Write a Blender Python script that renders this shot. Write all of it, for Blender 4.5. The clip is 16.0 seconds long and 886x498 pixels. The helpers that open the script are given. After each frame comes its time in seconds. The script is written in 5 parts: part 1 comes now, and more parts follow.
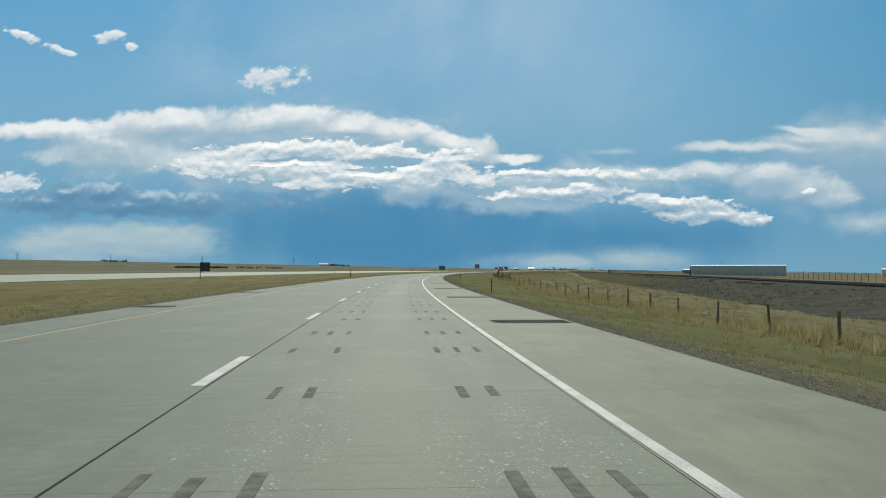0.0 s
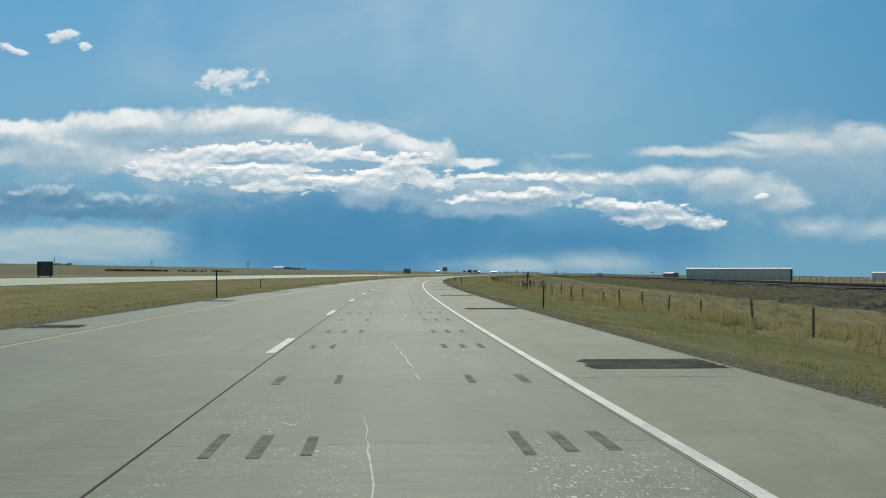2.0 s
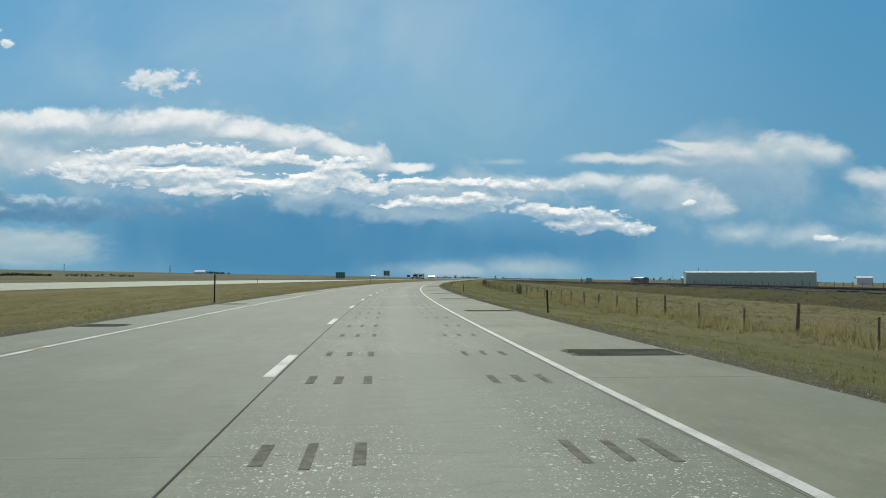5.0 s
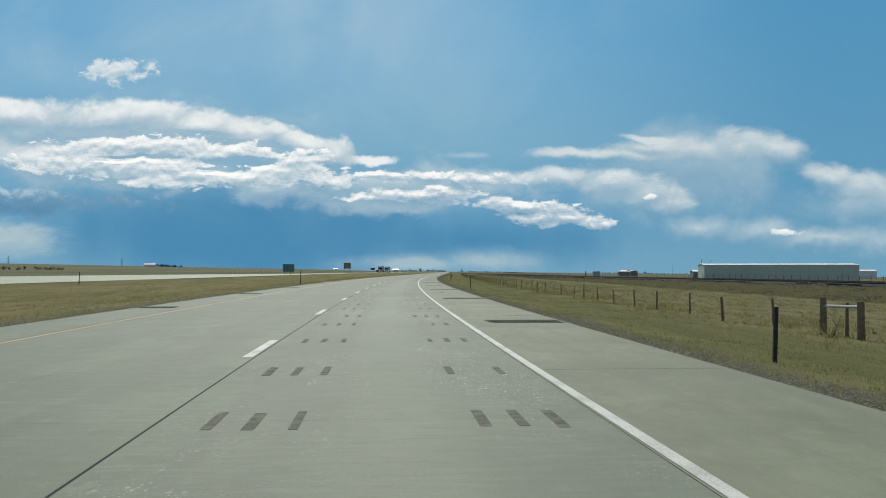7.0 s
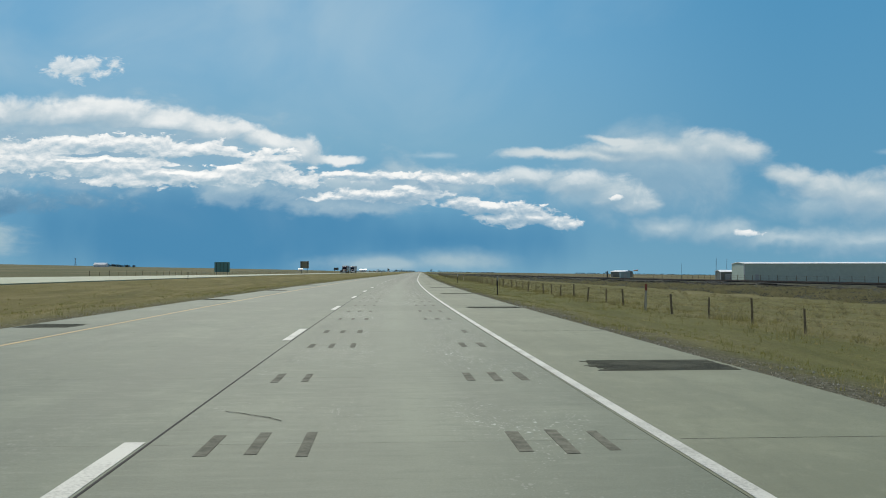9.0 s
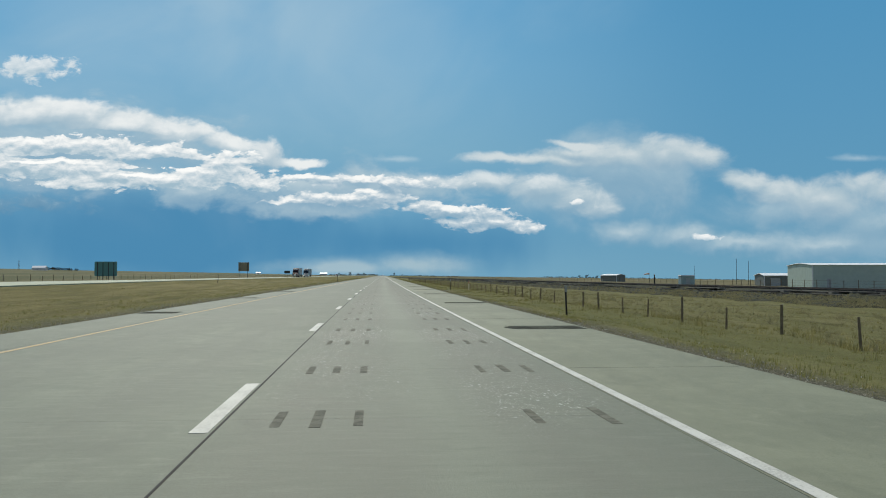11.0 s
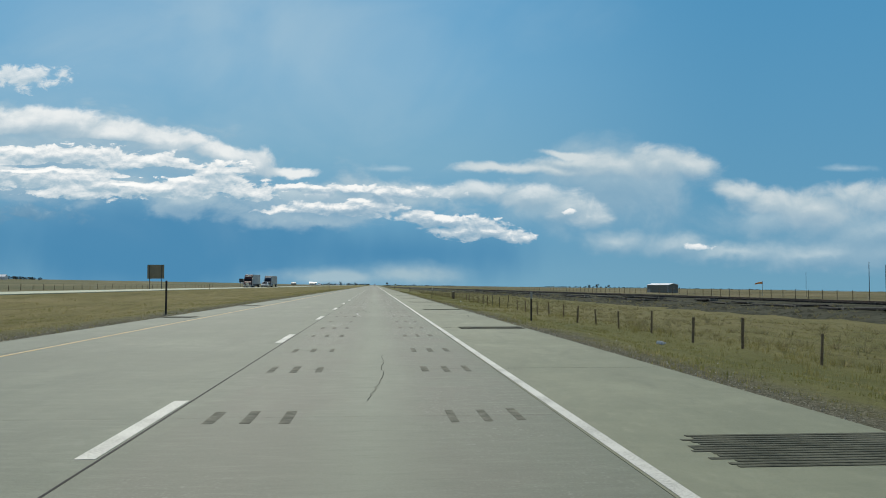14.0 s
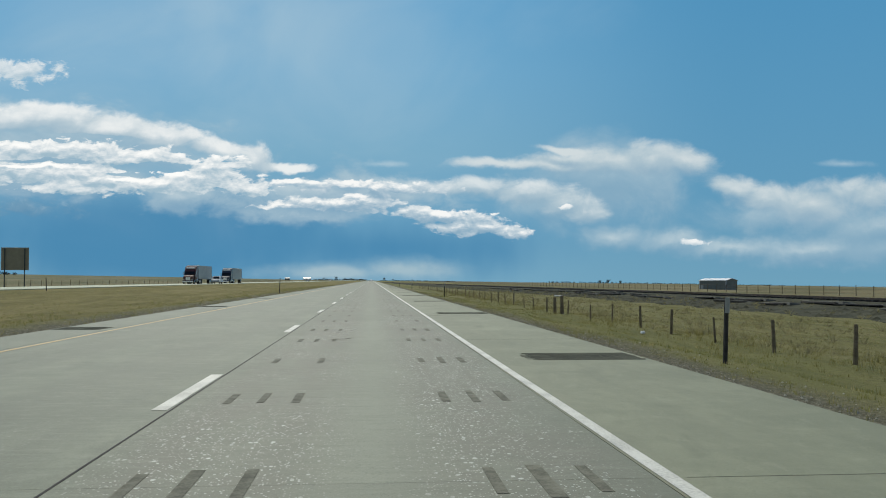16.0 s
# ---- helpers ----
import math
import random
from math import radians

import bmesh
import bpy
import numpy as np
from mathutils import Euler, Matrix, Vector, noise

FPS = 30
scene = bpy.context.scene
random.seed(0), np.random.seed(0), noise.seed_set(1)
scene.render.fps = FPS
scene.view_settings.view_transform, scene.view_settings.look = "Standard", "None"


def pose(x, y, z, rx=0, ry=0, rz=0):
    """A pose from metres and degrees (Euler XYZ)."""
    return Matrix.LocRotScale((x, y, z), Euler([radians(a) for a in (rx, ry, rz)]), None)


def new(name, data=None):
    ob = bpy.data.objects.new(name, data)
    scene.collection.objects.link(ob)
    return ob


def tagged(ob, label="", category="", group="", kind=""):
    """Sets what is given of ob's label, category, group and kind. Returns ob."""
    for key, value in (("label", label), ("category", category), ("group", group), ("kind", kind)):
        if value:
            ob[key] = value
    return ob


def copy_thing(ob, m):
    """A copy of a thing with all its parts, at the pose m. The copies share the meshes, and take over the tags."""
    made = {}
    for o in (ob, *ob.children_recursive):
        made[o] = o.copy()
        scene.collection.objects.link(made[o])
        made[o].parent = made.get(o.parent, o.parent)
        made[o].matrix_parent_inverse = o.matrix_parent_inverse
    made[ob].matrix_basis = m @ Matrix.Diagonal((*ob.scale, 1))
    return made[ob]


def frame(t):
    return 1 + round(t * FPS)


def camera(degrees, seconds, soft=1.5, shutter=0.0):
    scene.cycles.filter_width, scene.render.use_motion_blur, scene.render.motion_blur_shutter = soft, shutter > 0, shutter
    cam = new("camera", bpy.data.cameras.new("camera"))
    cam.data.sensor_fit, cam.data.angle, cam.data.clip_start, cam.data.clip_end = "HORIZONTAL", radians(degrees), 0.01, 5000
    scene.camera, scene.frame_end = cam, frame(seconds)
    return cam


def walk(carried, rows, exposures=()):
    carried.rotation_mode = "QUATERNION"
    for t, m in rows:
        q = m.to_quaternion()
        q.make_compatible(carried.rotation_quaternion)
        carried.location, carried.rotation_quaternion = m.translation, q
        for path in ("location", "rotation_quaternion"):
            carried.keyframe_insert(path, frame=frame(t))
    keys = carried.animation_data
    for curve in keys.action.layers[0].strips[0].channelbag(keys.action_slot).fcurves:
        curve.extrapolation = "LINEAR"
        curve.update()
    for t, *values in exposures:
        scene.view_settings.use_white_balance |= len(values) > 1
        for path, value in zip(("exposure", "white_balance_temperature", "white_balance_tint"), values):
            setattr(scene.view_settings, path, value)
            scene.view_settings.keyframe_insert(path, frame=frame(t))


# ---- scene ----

# ---- the road's line: curvature along it, right turn positive, in degrees per 100 m ----
KNOTS = [-80 + 80 * i for i in range(12)]
BEND = [3.051, 3.086, 3.12, 3.125, 3.159, 3.094, 2.288, 0.89, -0.005, -0.034, 0.001, 0.0]
S = np.arange(-80.0, 1400.0, 2.0)
TH = -np.cumsum(np.interp(S, KNOTS, BEND, right=0)) * 0.02
TH = TH - TH[np.searchsorted(S, 900)]
X = np.cumsum(-np.sin(np.radians(TH))) * 2.0
Y = np.cumsum(np.cos(np.radians(TH))) * 2.0
MID = np.searchsorted(S, 660)
X, Y = X - X[MID], Y - Y[MID] + 660
EYE = 1.197
UNIT = 0.95                          # metres to one unit of the plan below

# ---- camera ----
cam = camera(53.45, 16.0, soft=1.0)
PATH = [
    (0.0, 56.50, -1.87, 10.008, 1.345),
    (0.5, 51.69, 17.84, 9.217, 1.493),
    (1.0, 47.07, 37.57, 8.409, 1.287),
    (1.5, 42.71, 57.38, 7.800, 1.346),
    (2.0, 38.52, 77.32, 7.344, 1.574),
    (2.5, 34.51, 97.44, 6.801, 1.627),
    (3.0, 30.73, 117.72, 6.234, 1.396),
    (3.5, 27.13, 138.12, 5.483, 1.448),
    (4.0, 23.62, 158.60, 4.671, 1.282),
    (4.5, 20.56, 179.17, 3.825, 1.706),
    (5.0, 17.78, 199.86, 3.052, 1.883),
    (5.5, 15.28, 220.67, 2.354, 1.813),
    (6.0, 13.05, 241.53, 1.726, 1.628),
    (6.5, 11.08, 262.36, 1.162, 1.462),
    (7.0, 9.35, 283.09, 0.658, 1.448),
    (7.5, 7.80, 303.69, 0.214, 1.586),
    (8.0, 6.38, 324.21, -0.496, 1.206),
    (8.5, 5.18, 344.69, -0.971, 1.410),
    (9.0, 4.08, 365.16, -1.459, 1.462),
    (9.5, 3.18, 385.62, -2.036, 1.525),
    (10.0, 2.46, 406.05, -2.703, 1.598),
    (10.5, 1.92, 426.46, -3.366, 1.664),
    (11.0, 1.57, 446.86, -3.930, 1.703),
    (11.5, 1.38, 467.26, -4.302, 1.697),
    (12.0, 1.35, 487.63, -4.481, 1.647),
    (12.5, 1.58, 507.96, -4.467, 1.757),
    (13.0, 1.74, 528.31, -4.454, 1.932),
    (13.5, 1.83, 548.75, -4.455, 1.983),
    (14.0, 1.85, 569.34, -4.427, 2.327),
    (14.5, 1.81, 590.08, -4.514, 2.357),
    (15.0, 1.89, 610.91, -4.579, 2.233),
    (15.5, 1.89, 631.77, -4.607, 2.130),
    (16.0, 1.84, 652.61, -4.641, 2.021),
]
walk(cam, [(t, pose(x * UNIT, y * UNIT, EYE * UNIT, 90 + p, 0, w)) for t, x, y, w, p in PATH])


def along(s, e=0.0, z=0.0):
    """The place e metres right of the lane joint, s metres down the road."""
    s, e, z = np.broadcast_arrays(np.asarray(s, float), np.asarray(e, float), np.asarray(z, float))
    th = np.radians(np.interp(s, S, TH))
    x, y = np.interp(s, S, X), np.interp(s, S, Y)
    over = np.where(s < S[0], s - S[0], np.where(s > S[-1], s - S[-1], 0))
    x, y = x - over * np.sin(th), y + over * np.cos(th)
    near = np.clip(e, -150, 150)
    return np.stack([x + near * np.cos(th) + (e - near), y + near * np.sin(th), z], -1)


def heading(s):
    return float(np.interp(s, S, TH))


def station(x, y):
    """The inverse of along(), for places ahead of the bend or near the road."""
    i = int(np.argmin((X - x) ** 2 + (Y - y) ** 2))
    th = radians(TH[i])
    dx, dy = x - X[i], y - Y[i]
    return S[i] - dx * math.sin(th) + dy * math.cos(th), dx * math.cos(th) + dy * math.sin(th)


# ---- light: sky, clouds and sun ----
SUN_AZ, SUN_EL = -9.5, 47.0          # degrees right of +y, and up


def lin(r, g, b):
    f = lambda c: c / 255 / 12.92 if c < 10 else ((c / 255 + 0.055) / 1.055) ** 2.4
    return (f(r), f(g), f(b), 1.0)


class Net:
    """Short hand for shader nodes."""

    def __init__(self, tree):
        self.tree = tree

    def add(self, kind):
        return self.tree.nodes.new(kind)

    def put(self, socket, value):
        if isinstance(value, bpy.types.NodeSocket):
            self.tree.links.new(value, socket)
        else:
            socket.default_value = value

    def m(self, op, a, b=0.0, c=0.0, clamp=False):
        n = self.add("ShaderNodeMath")
        n.operation, n.use_clamp = op, clamp
        for s, v in zip(n.inputs, (a, b, c)):
            self.put(s, v)
        return n.outputs[0]

    def mix(self, f, a, b, blend="MIX"):
        n = self.add("ShaderNodeMix")
        n.data_type, n.blend_type = "RGBA", blend
        for s, v in zip((n.inputs[0], n.inputs[6], n.inputs[7]), (f, a, b)):
            self.put(s, v)
        return n.outputs[2]

    def step(self, x, lo, hi, a=0.0, b=1.0):
        n = self.add("ShaderNodeMapRange")
        n.interpolation_type = "SMOOTHSTEP"
        for s, v in zip(n.inputs, (x, lo, hi, a, b)):
            self.put(s, v)
        return n.outputs[0]

    def noise(self, vec, scale, detail=4.0, rough=0.55, dist=0.0):
        n = self.add("ShaderNodeTexNoise")
        self.put(n.inputs["Vector"], vec)
        self.put(n.inputs["Scale"], scale)
        self.put(n.inputs["Detail"], detail)
        self.put(n.inputs["Roughness"], rough)
        self.put(n.inputs["Distortion"], dist)
        return n.outputs["Fac"]

    def grit(self, vec, scale, size, share):
        """Hard round specks: a share of the cells of a Voronoi pattern carry one."""
        n = self.add("ShaderNodeTexVoronoi")
        self.put(n.inputs["Vector"], vec)
        n.inputs["Scale"].default_value = scale
        sep = self.add("ShaderNodeSeparateColor")
        self.put(sep.inputs[0], n.outputs["Color"])
        big = self.m("MULTIPLY", sep.outputs[1], size)
        return self.m("MULTIPLY", self.m("LESS_THAN", n.outputs["Distance"], big), self.m("LESS_THAN", sep.outputs[0], share))

    def xyz(self, x, y, z=0.0):
        n = self.add("ShaderNodeCombineXYZ")
        for s, v in zip(n.inputs, (x, y, z)):
            self.put(s, v)
        return n.outputs[0]

    def scale(self, vec, k):
        n = self.add("ShaderNodeVectorMath")
        n.operation = "MULTIPLY"
        self.put(n.inputs[0], vec)
        n.inputs[1].default_value = k
        return n.outputs[0]

    def ramp(self, f, stops):
        n = self.add("ShaderNodeValToRGB")
        while len(n.color_ramp.elements) < len(stops):
            n.color_ramp.elements.new(0.5)
        for el, (p, c) in zip(n.color_ramp.elements, stops):
            el.position, el.color = p, c
        self.put(n.inputs[0], f)
        return n.outputs[0]


def blob(n, u, v, u0, v0, ru, rv, tilt=0.0):
    """One soft ellipse of cloud: 1 in its middle, 0 at its rim, negative outside."""
    du = n.m("MULTIPLY", n.m("SUBTRACT", u, u0), 1 / ru)
    dv = n.m("SUBTRACT", v, v0)
    if tilt:
        dv = n.m("SUBTRACT", dv, n.m("MULTIPLY", du, tilt))
    dv = n.m("MULTIPLY", dv, 1 / rv)
    return n.m("SUBTRACT", 1.0, n.m("SQRT", n.m("ADD", n.m("MULTIPLY", du, du), n.m("MULTIPLY", dv, dv))))


def bank(name, blobs, fine=34.0, amp=2.0, swell=1.2, warp=0.05, flat=2.1, seed=0.0, holes=(), grow=1.25):
    """Node group: the thickness of one bank of cloud at (u, v)."""
    g = bpy.data.node_groups.new(name, "ShaderNodeTree")
    for label, io in (("u", "INPUT"), ("v", "INPUT"), ("thick", "OUTPUT")):
        g.interface.new_socket(label, in_out=io, socket_type="NodeSocketFloat")
    n = Net(g)
    gi, go = n.add("NodeGroupInput"), n.add("NodeGroupOutput")
    u, v = gi.outputs[0], gi.outputs[1]
    p = n.xyz(u, n.m("MULTIPLY", v, flat), seed)
    uw = n.m("MULTIPLY_ADD", n.m("SUBTRACT", n.noise(p, 17.0, 4.0), 0.5), warp, u)
    vw = n.m("MULTIPLY_ADD", n.m("SUBTRACT", n.noise(n.xyz(n.m("MULTIPLY", v, 1.6), u, 3.0 + seed), 20.0, 4.0), 0.5), warp * 0.42, v)
    top = None
    for b in blobs:
        x = blob(n, uw, vw, b[0], b[1], b[2] * 1.15, b[3] * grow, *b[4:])
        top = x if top is None else n.m("SMOOTH_MAX", top, x, 0.4)
    t = n.m("MULTIPLY_ADD", n.m("SUBTRACT", n.noise(p, fine, 7.0, 0.6, 0.4), 0.5), amp, n.m("MAXIMUM", top, -2.0))
    t = n.m("MULTIPLY_ADD", n.m("SUBTRACT", n.noise(p, fine * 0.33, 3.0, 0.5), 0.5), swell, t)
    for b in holes:
        t = n.m("MULTIPLY_ADD", n.m("MAXIMUM", blob(n, uw, vw, *b), 0.0), -1.6, t)
    n.put(go.inputs[0], t)
    return g


def lay(n, sky, g, u, v, bright, body, shade, reach=0.010, edge=(0.0, 0.7), most=0.97, thick=(0.3, 1.6), gain=1.0):
    """A bank over the sky: bright where thin or facing up, shaded where thick and facing down."""
    here, above = n.add("ShaderNodeGroup"), n.add("ShaderNodeGroup")
    here.node_tree = above.node_tree = g
    for x, dv in ((here, 0.0), (above, reach)):
        n.put(x.inputs[0], u)
        n.put(x.inputs[1], n.m("ADD", v, dv))
    d, diff = here.outputs[0], n.m("MULTIPLY", n.m("SUBTRACT", here.outputs[0], above.outputs[0]), gain)
    c = n.mix(n.step(diff, -0.9, 0.7), lin(*shade), lin(*body))
    c = n.mix(n.m("MULTIPLY", n.step(d, *thick), n.step(diff, 0.6, -0.5, 0.25, 0.8)), c, lin(*shade))
    c = n.mix(n.step(diff, 0.25, 1.3), c, lin(*bright))
    return n.mix(n.step(d, edge[0], edge[1], 0.0, most), sky, c)


def make_sky():
    w = bpy.data.worlds.new("sky")
    scene.world = w
    w.use_nodes = True
    n = Net(w.node_tree)
    for x in list(w.node_tree.nodes):
        w.node_tree.nodes.remove(x)
    co = n.add("ShaderNodeTexCoord").outputs["Generated"]
    sep = n.add("ShaderNodeSeparateXYZ")
    n.put(sep.inputs[0], co)
    dx, dy, dz = sep.outputs[0], sep.outputs[1], sep.outputs[2]
    ahead = n.m("MAXIMUM", n.m("ABSOLUTE", dy), 0.12)
    u, v = n.m("DIVIDE", dx, ahead), n.m("DIVIDE", dz, ahead)
    wide = n.xyz(u, n.m("MULTIPLY", v, 1.4))
    # clear air, from the horizon upwards
    air = n.ramp(n.m("MULTIPLY", v, 2.5), [
        (0.0, lin(118, 166, 192)), (0.16, lin(106, 160, 192)), (0.36, lin(122, 171, 198)), (0.6, lin(116, 170, 204)), (0.95, lin(96, 160, 203))])
    right = n.ramp(n.m("MULTIPLY", v, 2.5), [(0.0, lin(110, 160, 186)), (0.2, lin(98, 154, 186)), (0.5, lin(90, 150, 187)), (0.9, lin(80, 145, 187))])
    air = n.mix(n.step(u, 0.02, 0.45), air, right)
    # rain shafts, blue in the distance
    soft = n.noise(n.xyz(n.m("MULTIPLY", u, 1.6), n.m("MULTIPLY", v, 0.8)), 7.0, 3.0)
    rain = None
    for b in [(-0.239, 0.0446, 0.217, 0.0627), (0.026, 0.0362, 0.204, 0.0378)]:
        x = blob(n, u, v, *b)
        rain = x if rain is None else n.m("SMOOTH_MAX", rain, n.m("MULTIPLY_ADD", x, 0.75, -0.15), 0.3)
    rain = n.m("MULTIPLY_ADD", n.m("SUBTRACT", soft, 0.5), 1.0, rain)
    sky = n.mix(n.step(rain, -0.35, 0.55, 0.0, 0.95), air, lin(74, 136, 176))
    # pale far cloud under the rain
    pale = None
    for b in [(0.036, 0.0115, 0.075, 0.0150), (-0.04, 0.0085, 0.085, 0.0110)]:
        x = blob(n, u, v, *b)
        pale = x if pale is None else n.m("SMOOTH_MAX", pale, x, 0.2)
    pale = n.m("MULTIPLY_ADD", n.m("SUBTRACT", n.noise(wide, 18.0, 6.0), 0.5), 1.5, pale)
    sky = n.mix(n.step(pale, -0.3, 0.8, 0.0, 0.75), sky, n.mix(n.step(pale, 0.1, 0.8), lin(146, 180, 198), lin(174, 196, 204)))
    g = bank("pale_bank", [(-0.60, 0.036, 0.12, 0.024), (-0.53, 0.035, 0.08, 0.021), (-0.66, 0.030, 0.08, 0.020)], 24.0, 0.8, 0.6, 0.03, 3.0, 3.0, (), 1.15)
    sky = lay(n, sky, g, u, v, (206, 216, 214), (182, 201, 205), (150, 180, 196), 0.008, (-0.15, 0.6), 0.85, (0.3, 1.2), 1.2)
    g = bank("dark_bank", [(-0.553, 0.0790, 0.177, 0.0150), (-0.68, 0.086, 0.09, 0.016), (-0.655, 0.0985, 0.045, 0.0125), (-0.60, 0.0965, 0.04, 0.0105), (-0.545, 0.0885, 0.05, 0.0105)], 36.0, 1.5, 1.2, 0.05, 1.5, 6.0, (), 1.15)
    sky = lay(n, sky, g, u, v, (184, 207, 219), (116, 157, 184), (88, 136, 169), 0.007, (-0.1, 0.4), 0.92, (0.2, 0.9), 1.3)
    # windscreen glare, painted into the sky as a thin pale patch high up
    glare = n.m("MULTIPLY_ADD", n.m("SUBTRACT", n.noise(wide, 5.0, 5.0, 0.5, 0.6), 0.5), 2.4, blob(n, u, v, -0.17, 0.30, 0.36, 0.18))
    sky = n.mix(n.step(glare, -0.3, 1.4, 0.0, 0.55), sky, lin(178, 202, 214))
    # far right: an anvil with rain under it
    g = bank("anvil_skirt", [(0.275, 0.118, 0.075, 0.027), (0.333, 0.1055, 0.034, 0.0268), (0.215, 0.0879, 0.05, 0.0168), (0.50, 0.0755, 0.10, 0.0160), (0.282, 0.0500, 0.035, 0.0100), (0.35, 0.0460, 0.045, 0.0100), (0.42, 0.0365, 0.07, 0.0075), (0.52, 0.0375, 0.09, 0.0105), (0.62, 0.0396, 0.07, 0.0144), (0.60, 0.065, 0.07, 0.02)], 13.0, 1.3, 1.4, 0.08, 1.1, 5.0, (), 1.6)
    sky = lay(n, sky, g, u, v, (196, 212, 218), (168, 193, 206), (128, 166, 190), 0.014, (-0.3, 0.85), 0.80, (0.3, 1.2))
    g = bank("arm", [(0.075, 0.1065, 0.06, 0.0095), (0.122, 0.1055, 0.05, 0.0140), (0.175, 0.0990, 0.055, 0.0150), (0.222, 0.0900, 0.038, 0.0150), (0.245, 0.0765, 0.024, 0.0100), (0.012, 0.1005, 0.07, 0.0115), (-0.065, 0.1000, 0.05, 0.0110)], 26.0, 1.3, 1.0, 0.04, 1.6, 15.0, [(-0.028, 0.1045, 0.028, 0.0050)], 1.2)
    sky = lay(n, sky, g, u, v, (224, 231, 232), (188, 205, 213), (146, 177, 196), 0.011, (-0.1, 0.6), 0.88, (0.25, 1.1), 1.3)
    g = bank("anvil", [(0.150, 0.1335, 0.060, 0.0058), (0.215, 0.1355, 0.055, 0.0085), (0.272, 0.1385, 0.055, 0.0130), (0.325, 0.1420, 0.052, 0.0165), (0.372, 0.1395, 0.034, 0.0105, -0.005), (0.222, 0.1500, 0.032, 0.0046, -0.0036), (0.430, 0.1080, 0.034, 0.0120, -0.004), (0.470, 0.0960, 0.055, 0.0150), (0.525, 0.0900, 0.06, 0.0180), (0.590, 0.1010, 0.07, 0.0190)], 22.0, 1.3, 1.0, 0.045, 1.5, 7.0, (), 1.3)
    sky = lay(n, sky, g, u, v, (212, 221, 223), (184, 202, 210), (144, 175, 195), 0.015, (-0.15, 0.65), 0.92, (0.3, 1.2), 1.1)
    # the long soft bank, the haze under it and the lacy rows before it
    g = bank("under_haze", [(-0.386, 0.1393, 0.235, 0.0299), (-0.335, 0.1080, 0.150, 0.0135), (-0.205, 0.0960, 0.050, 0.0130), (-0.037, 0.0953, 0.114, 0.0179), (-0.081, 0.0755, 0.077, 0.0103)], 18.0, 1.5, 1.1, 0.09, 1.8, 12.0, (), 1.6)
    sky = lay(n, sky, g, u, v, (204, 217, 222), (172, 196, 208), (126, 164, 190), 0.012, (-0.15, 0.6), 0.88, (0.25, 1.0))
    g = bank("long_bank", [(-0.665, 0.1765, 0.10, 0.0125), (-0.60, 0.160, 0.09, 0.0190), (-0.52, 0.179, 0.11, 0.018), (-0.385, 0.180, 0.09, 0.0165), (-0.287, 0.1690, 0.070, 0.0130), (-0.225, 0.1630, 0.048, 0.0115, -0.004), (-0.173, 0.1490, 0.034, 0.0120, -0.006), (-0.134, 0.1345, 0.024, 0.0215), (-0.105, 0.1264, 0.045, 0.006), (-0.599, 0.1443, 0.103, 0.0177), (-0.491, 0.1329, 0.09, 0.0148)], 26.0, 1.25, 1.0, 0.034, 1.3, 0.0, [(-0.33, 0.156, 0.10, 0.007)], 1.15)
    sky = lay(n, sky, g, u, v, (238, 241, 240), (200, 213, 219), (150, 180, 198), 0.017, (-0.05, 0.4), 0.94, (0.2, 0.95), 1.2)
    g = bank("lace_bank", [(-0.36, 0.1435, 0.095, 0.0095), (-0.265, 0.1375, 0.068, 0.0085, -0.0053), (-0.18, 0.1265, 0.042, 0.0096), (-0.41, 0.122, 0.10, 0.0115), (-0.361, 0.1187, 0.082, 0.012), (-0.299, 0.1091, 0.065, 0.0102), (-0.335, 0.1007, 0.052, 0.0046), (-0.182, 0.1134, 0.057, 0.0096, -0.0033), (-0.141, 0.1017, 0.030, 0.0058), (-0.23, 0.1085, 0.06, 0.009)], 60.0, 1.9, 0.9, 0.045, 2.1, 2.0, [(-0.234, 0.1262, 0.055, 0.0065), (-0.372, 0.1312, 0.05, 0.0026), (-0.27, 0.117, 0.03, 0.003)], 1.35)
    sky = lay(n, sky, g, u, v, (255, 255, 252), (230, 235, 236), (160, 187, 202), 0.0055, (-0.02, 0.24), 0.97, (0.3, 1.3), 1.35)
    g = bank("right_bank", [(-0.084, 0.1109, 0.04, 0.0052), (0.001, 0.1054, 0.084, 0.0095), (-0.03, 0.0875, 0.073, 0.0083), (-0.094, 0.0834, 0.04, 0.0039), (0.078, 0.0733, 0.067, 0.0081, -0.0053), (0.124, 0.0603, 0.052, 0.0105, -0.0033), (0.164, 0.0543, 0.021, 0.0068)], 56.0, 1.9, 1.1, 0.05, 2.0, 4.0, [(-0.024, 0.1015, 0.028, 0.0055)], 1.02)
    sky = lay(n, sky, g, u, v, (252, 252, 249), (206, 218, 224), (142, 174, 195), 0.0055, (-0.02, 0.34), 0.94, (0.2, 0.95), 1.4)
    # small loose clouds
    g = bank("loose", [(-0.381, 0.2310, 0.042, 0.0130), (-0.597, 0.2902, 0.028, 0.0071), (-0.564, 0.2753, 0.011, 0.0042), (-0.716, 0.2960, 0.030, 0.0058, -0.0120), (-0.668, 0.2750, 0.022, 0.0048, -0.0085), (-0.724, 0.1113, 0.041, 0.0122), (0.223, 0.0835, 0.007, 0.0033), (0.376, 0.0450, 0.018, 0.0040)], 60.0, 2.1, 1.0, 0.035, 1.7, 9.0)
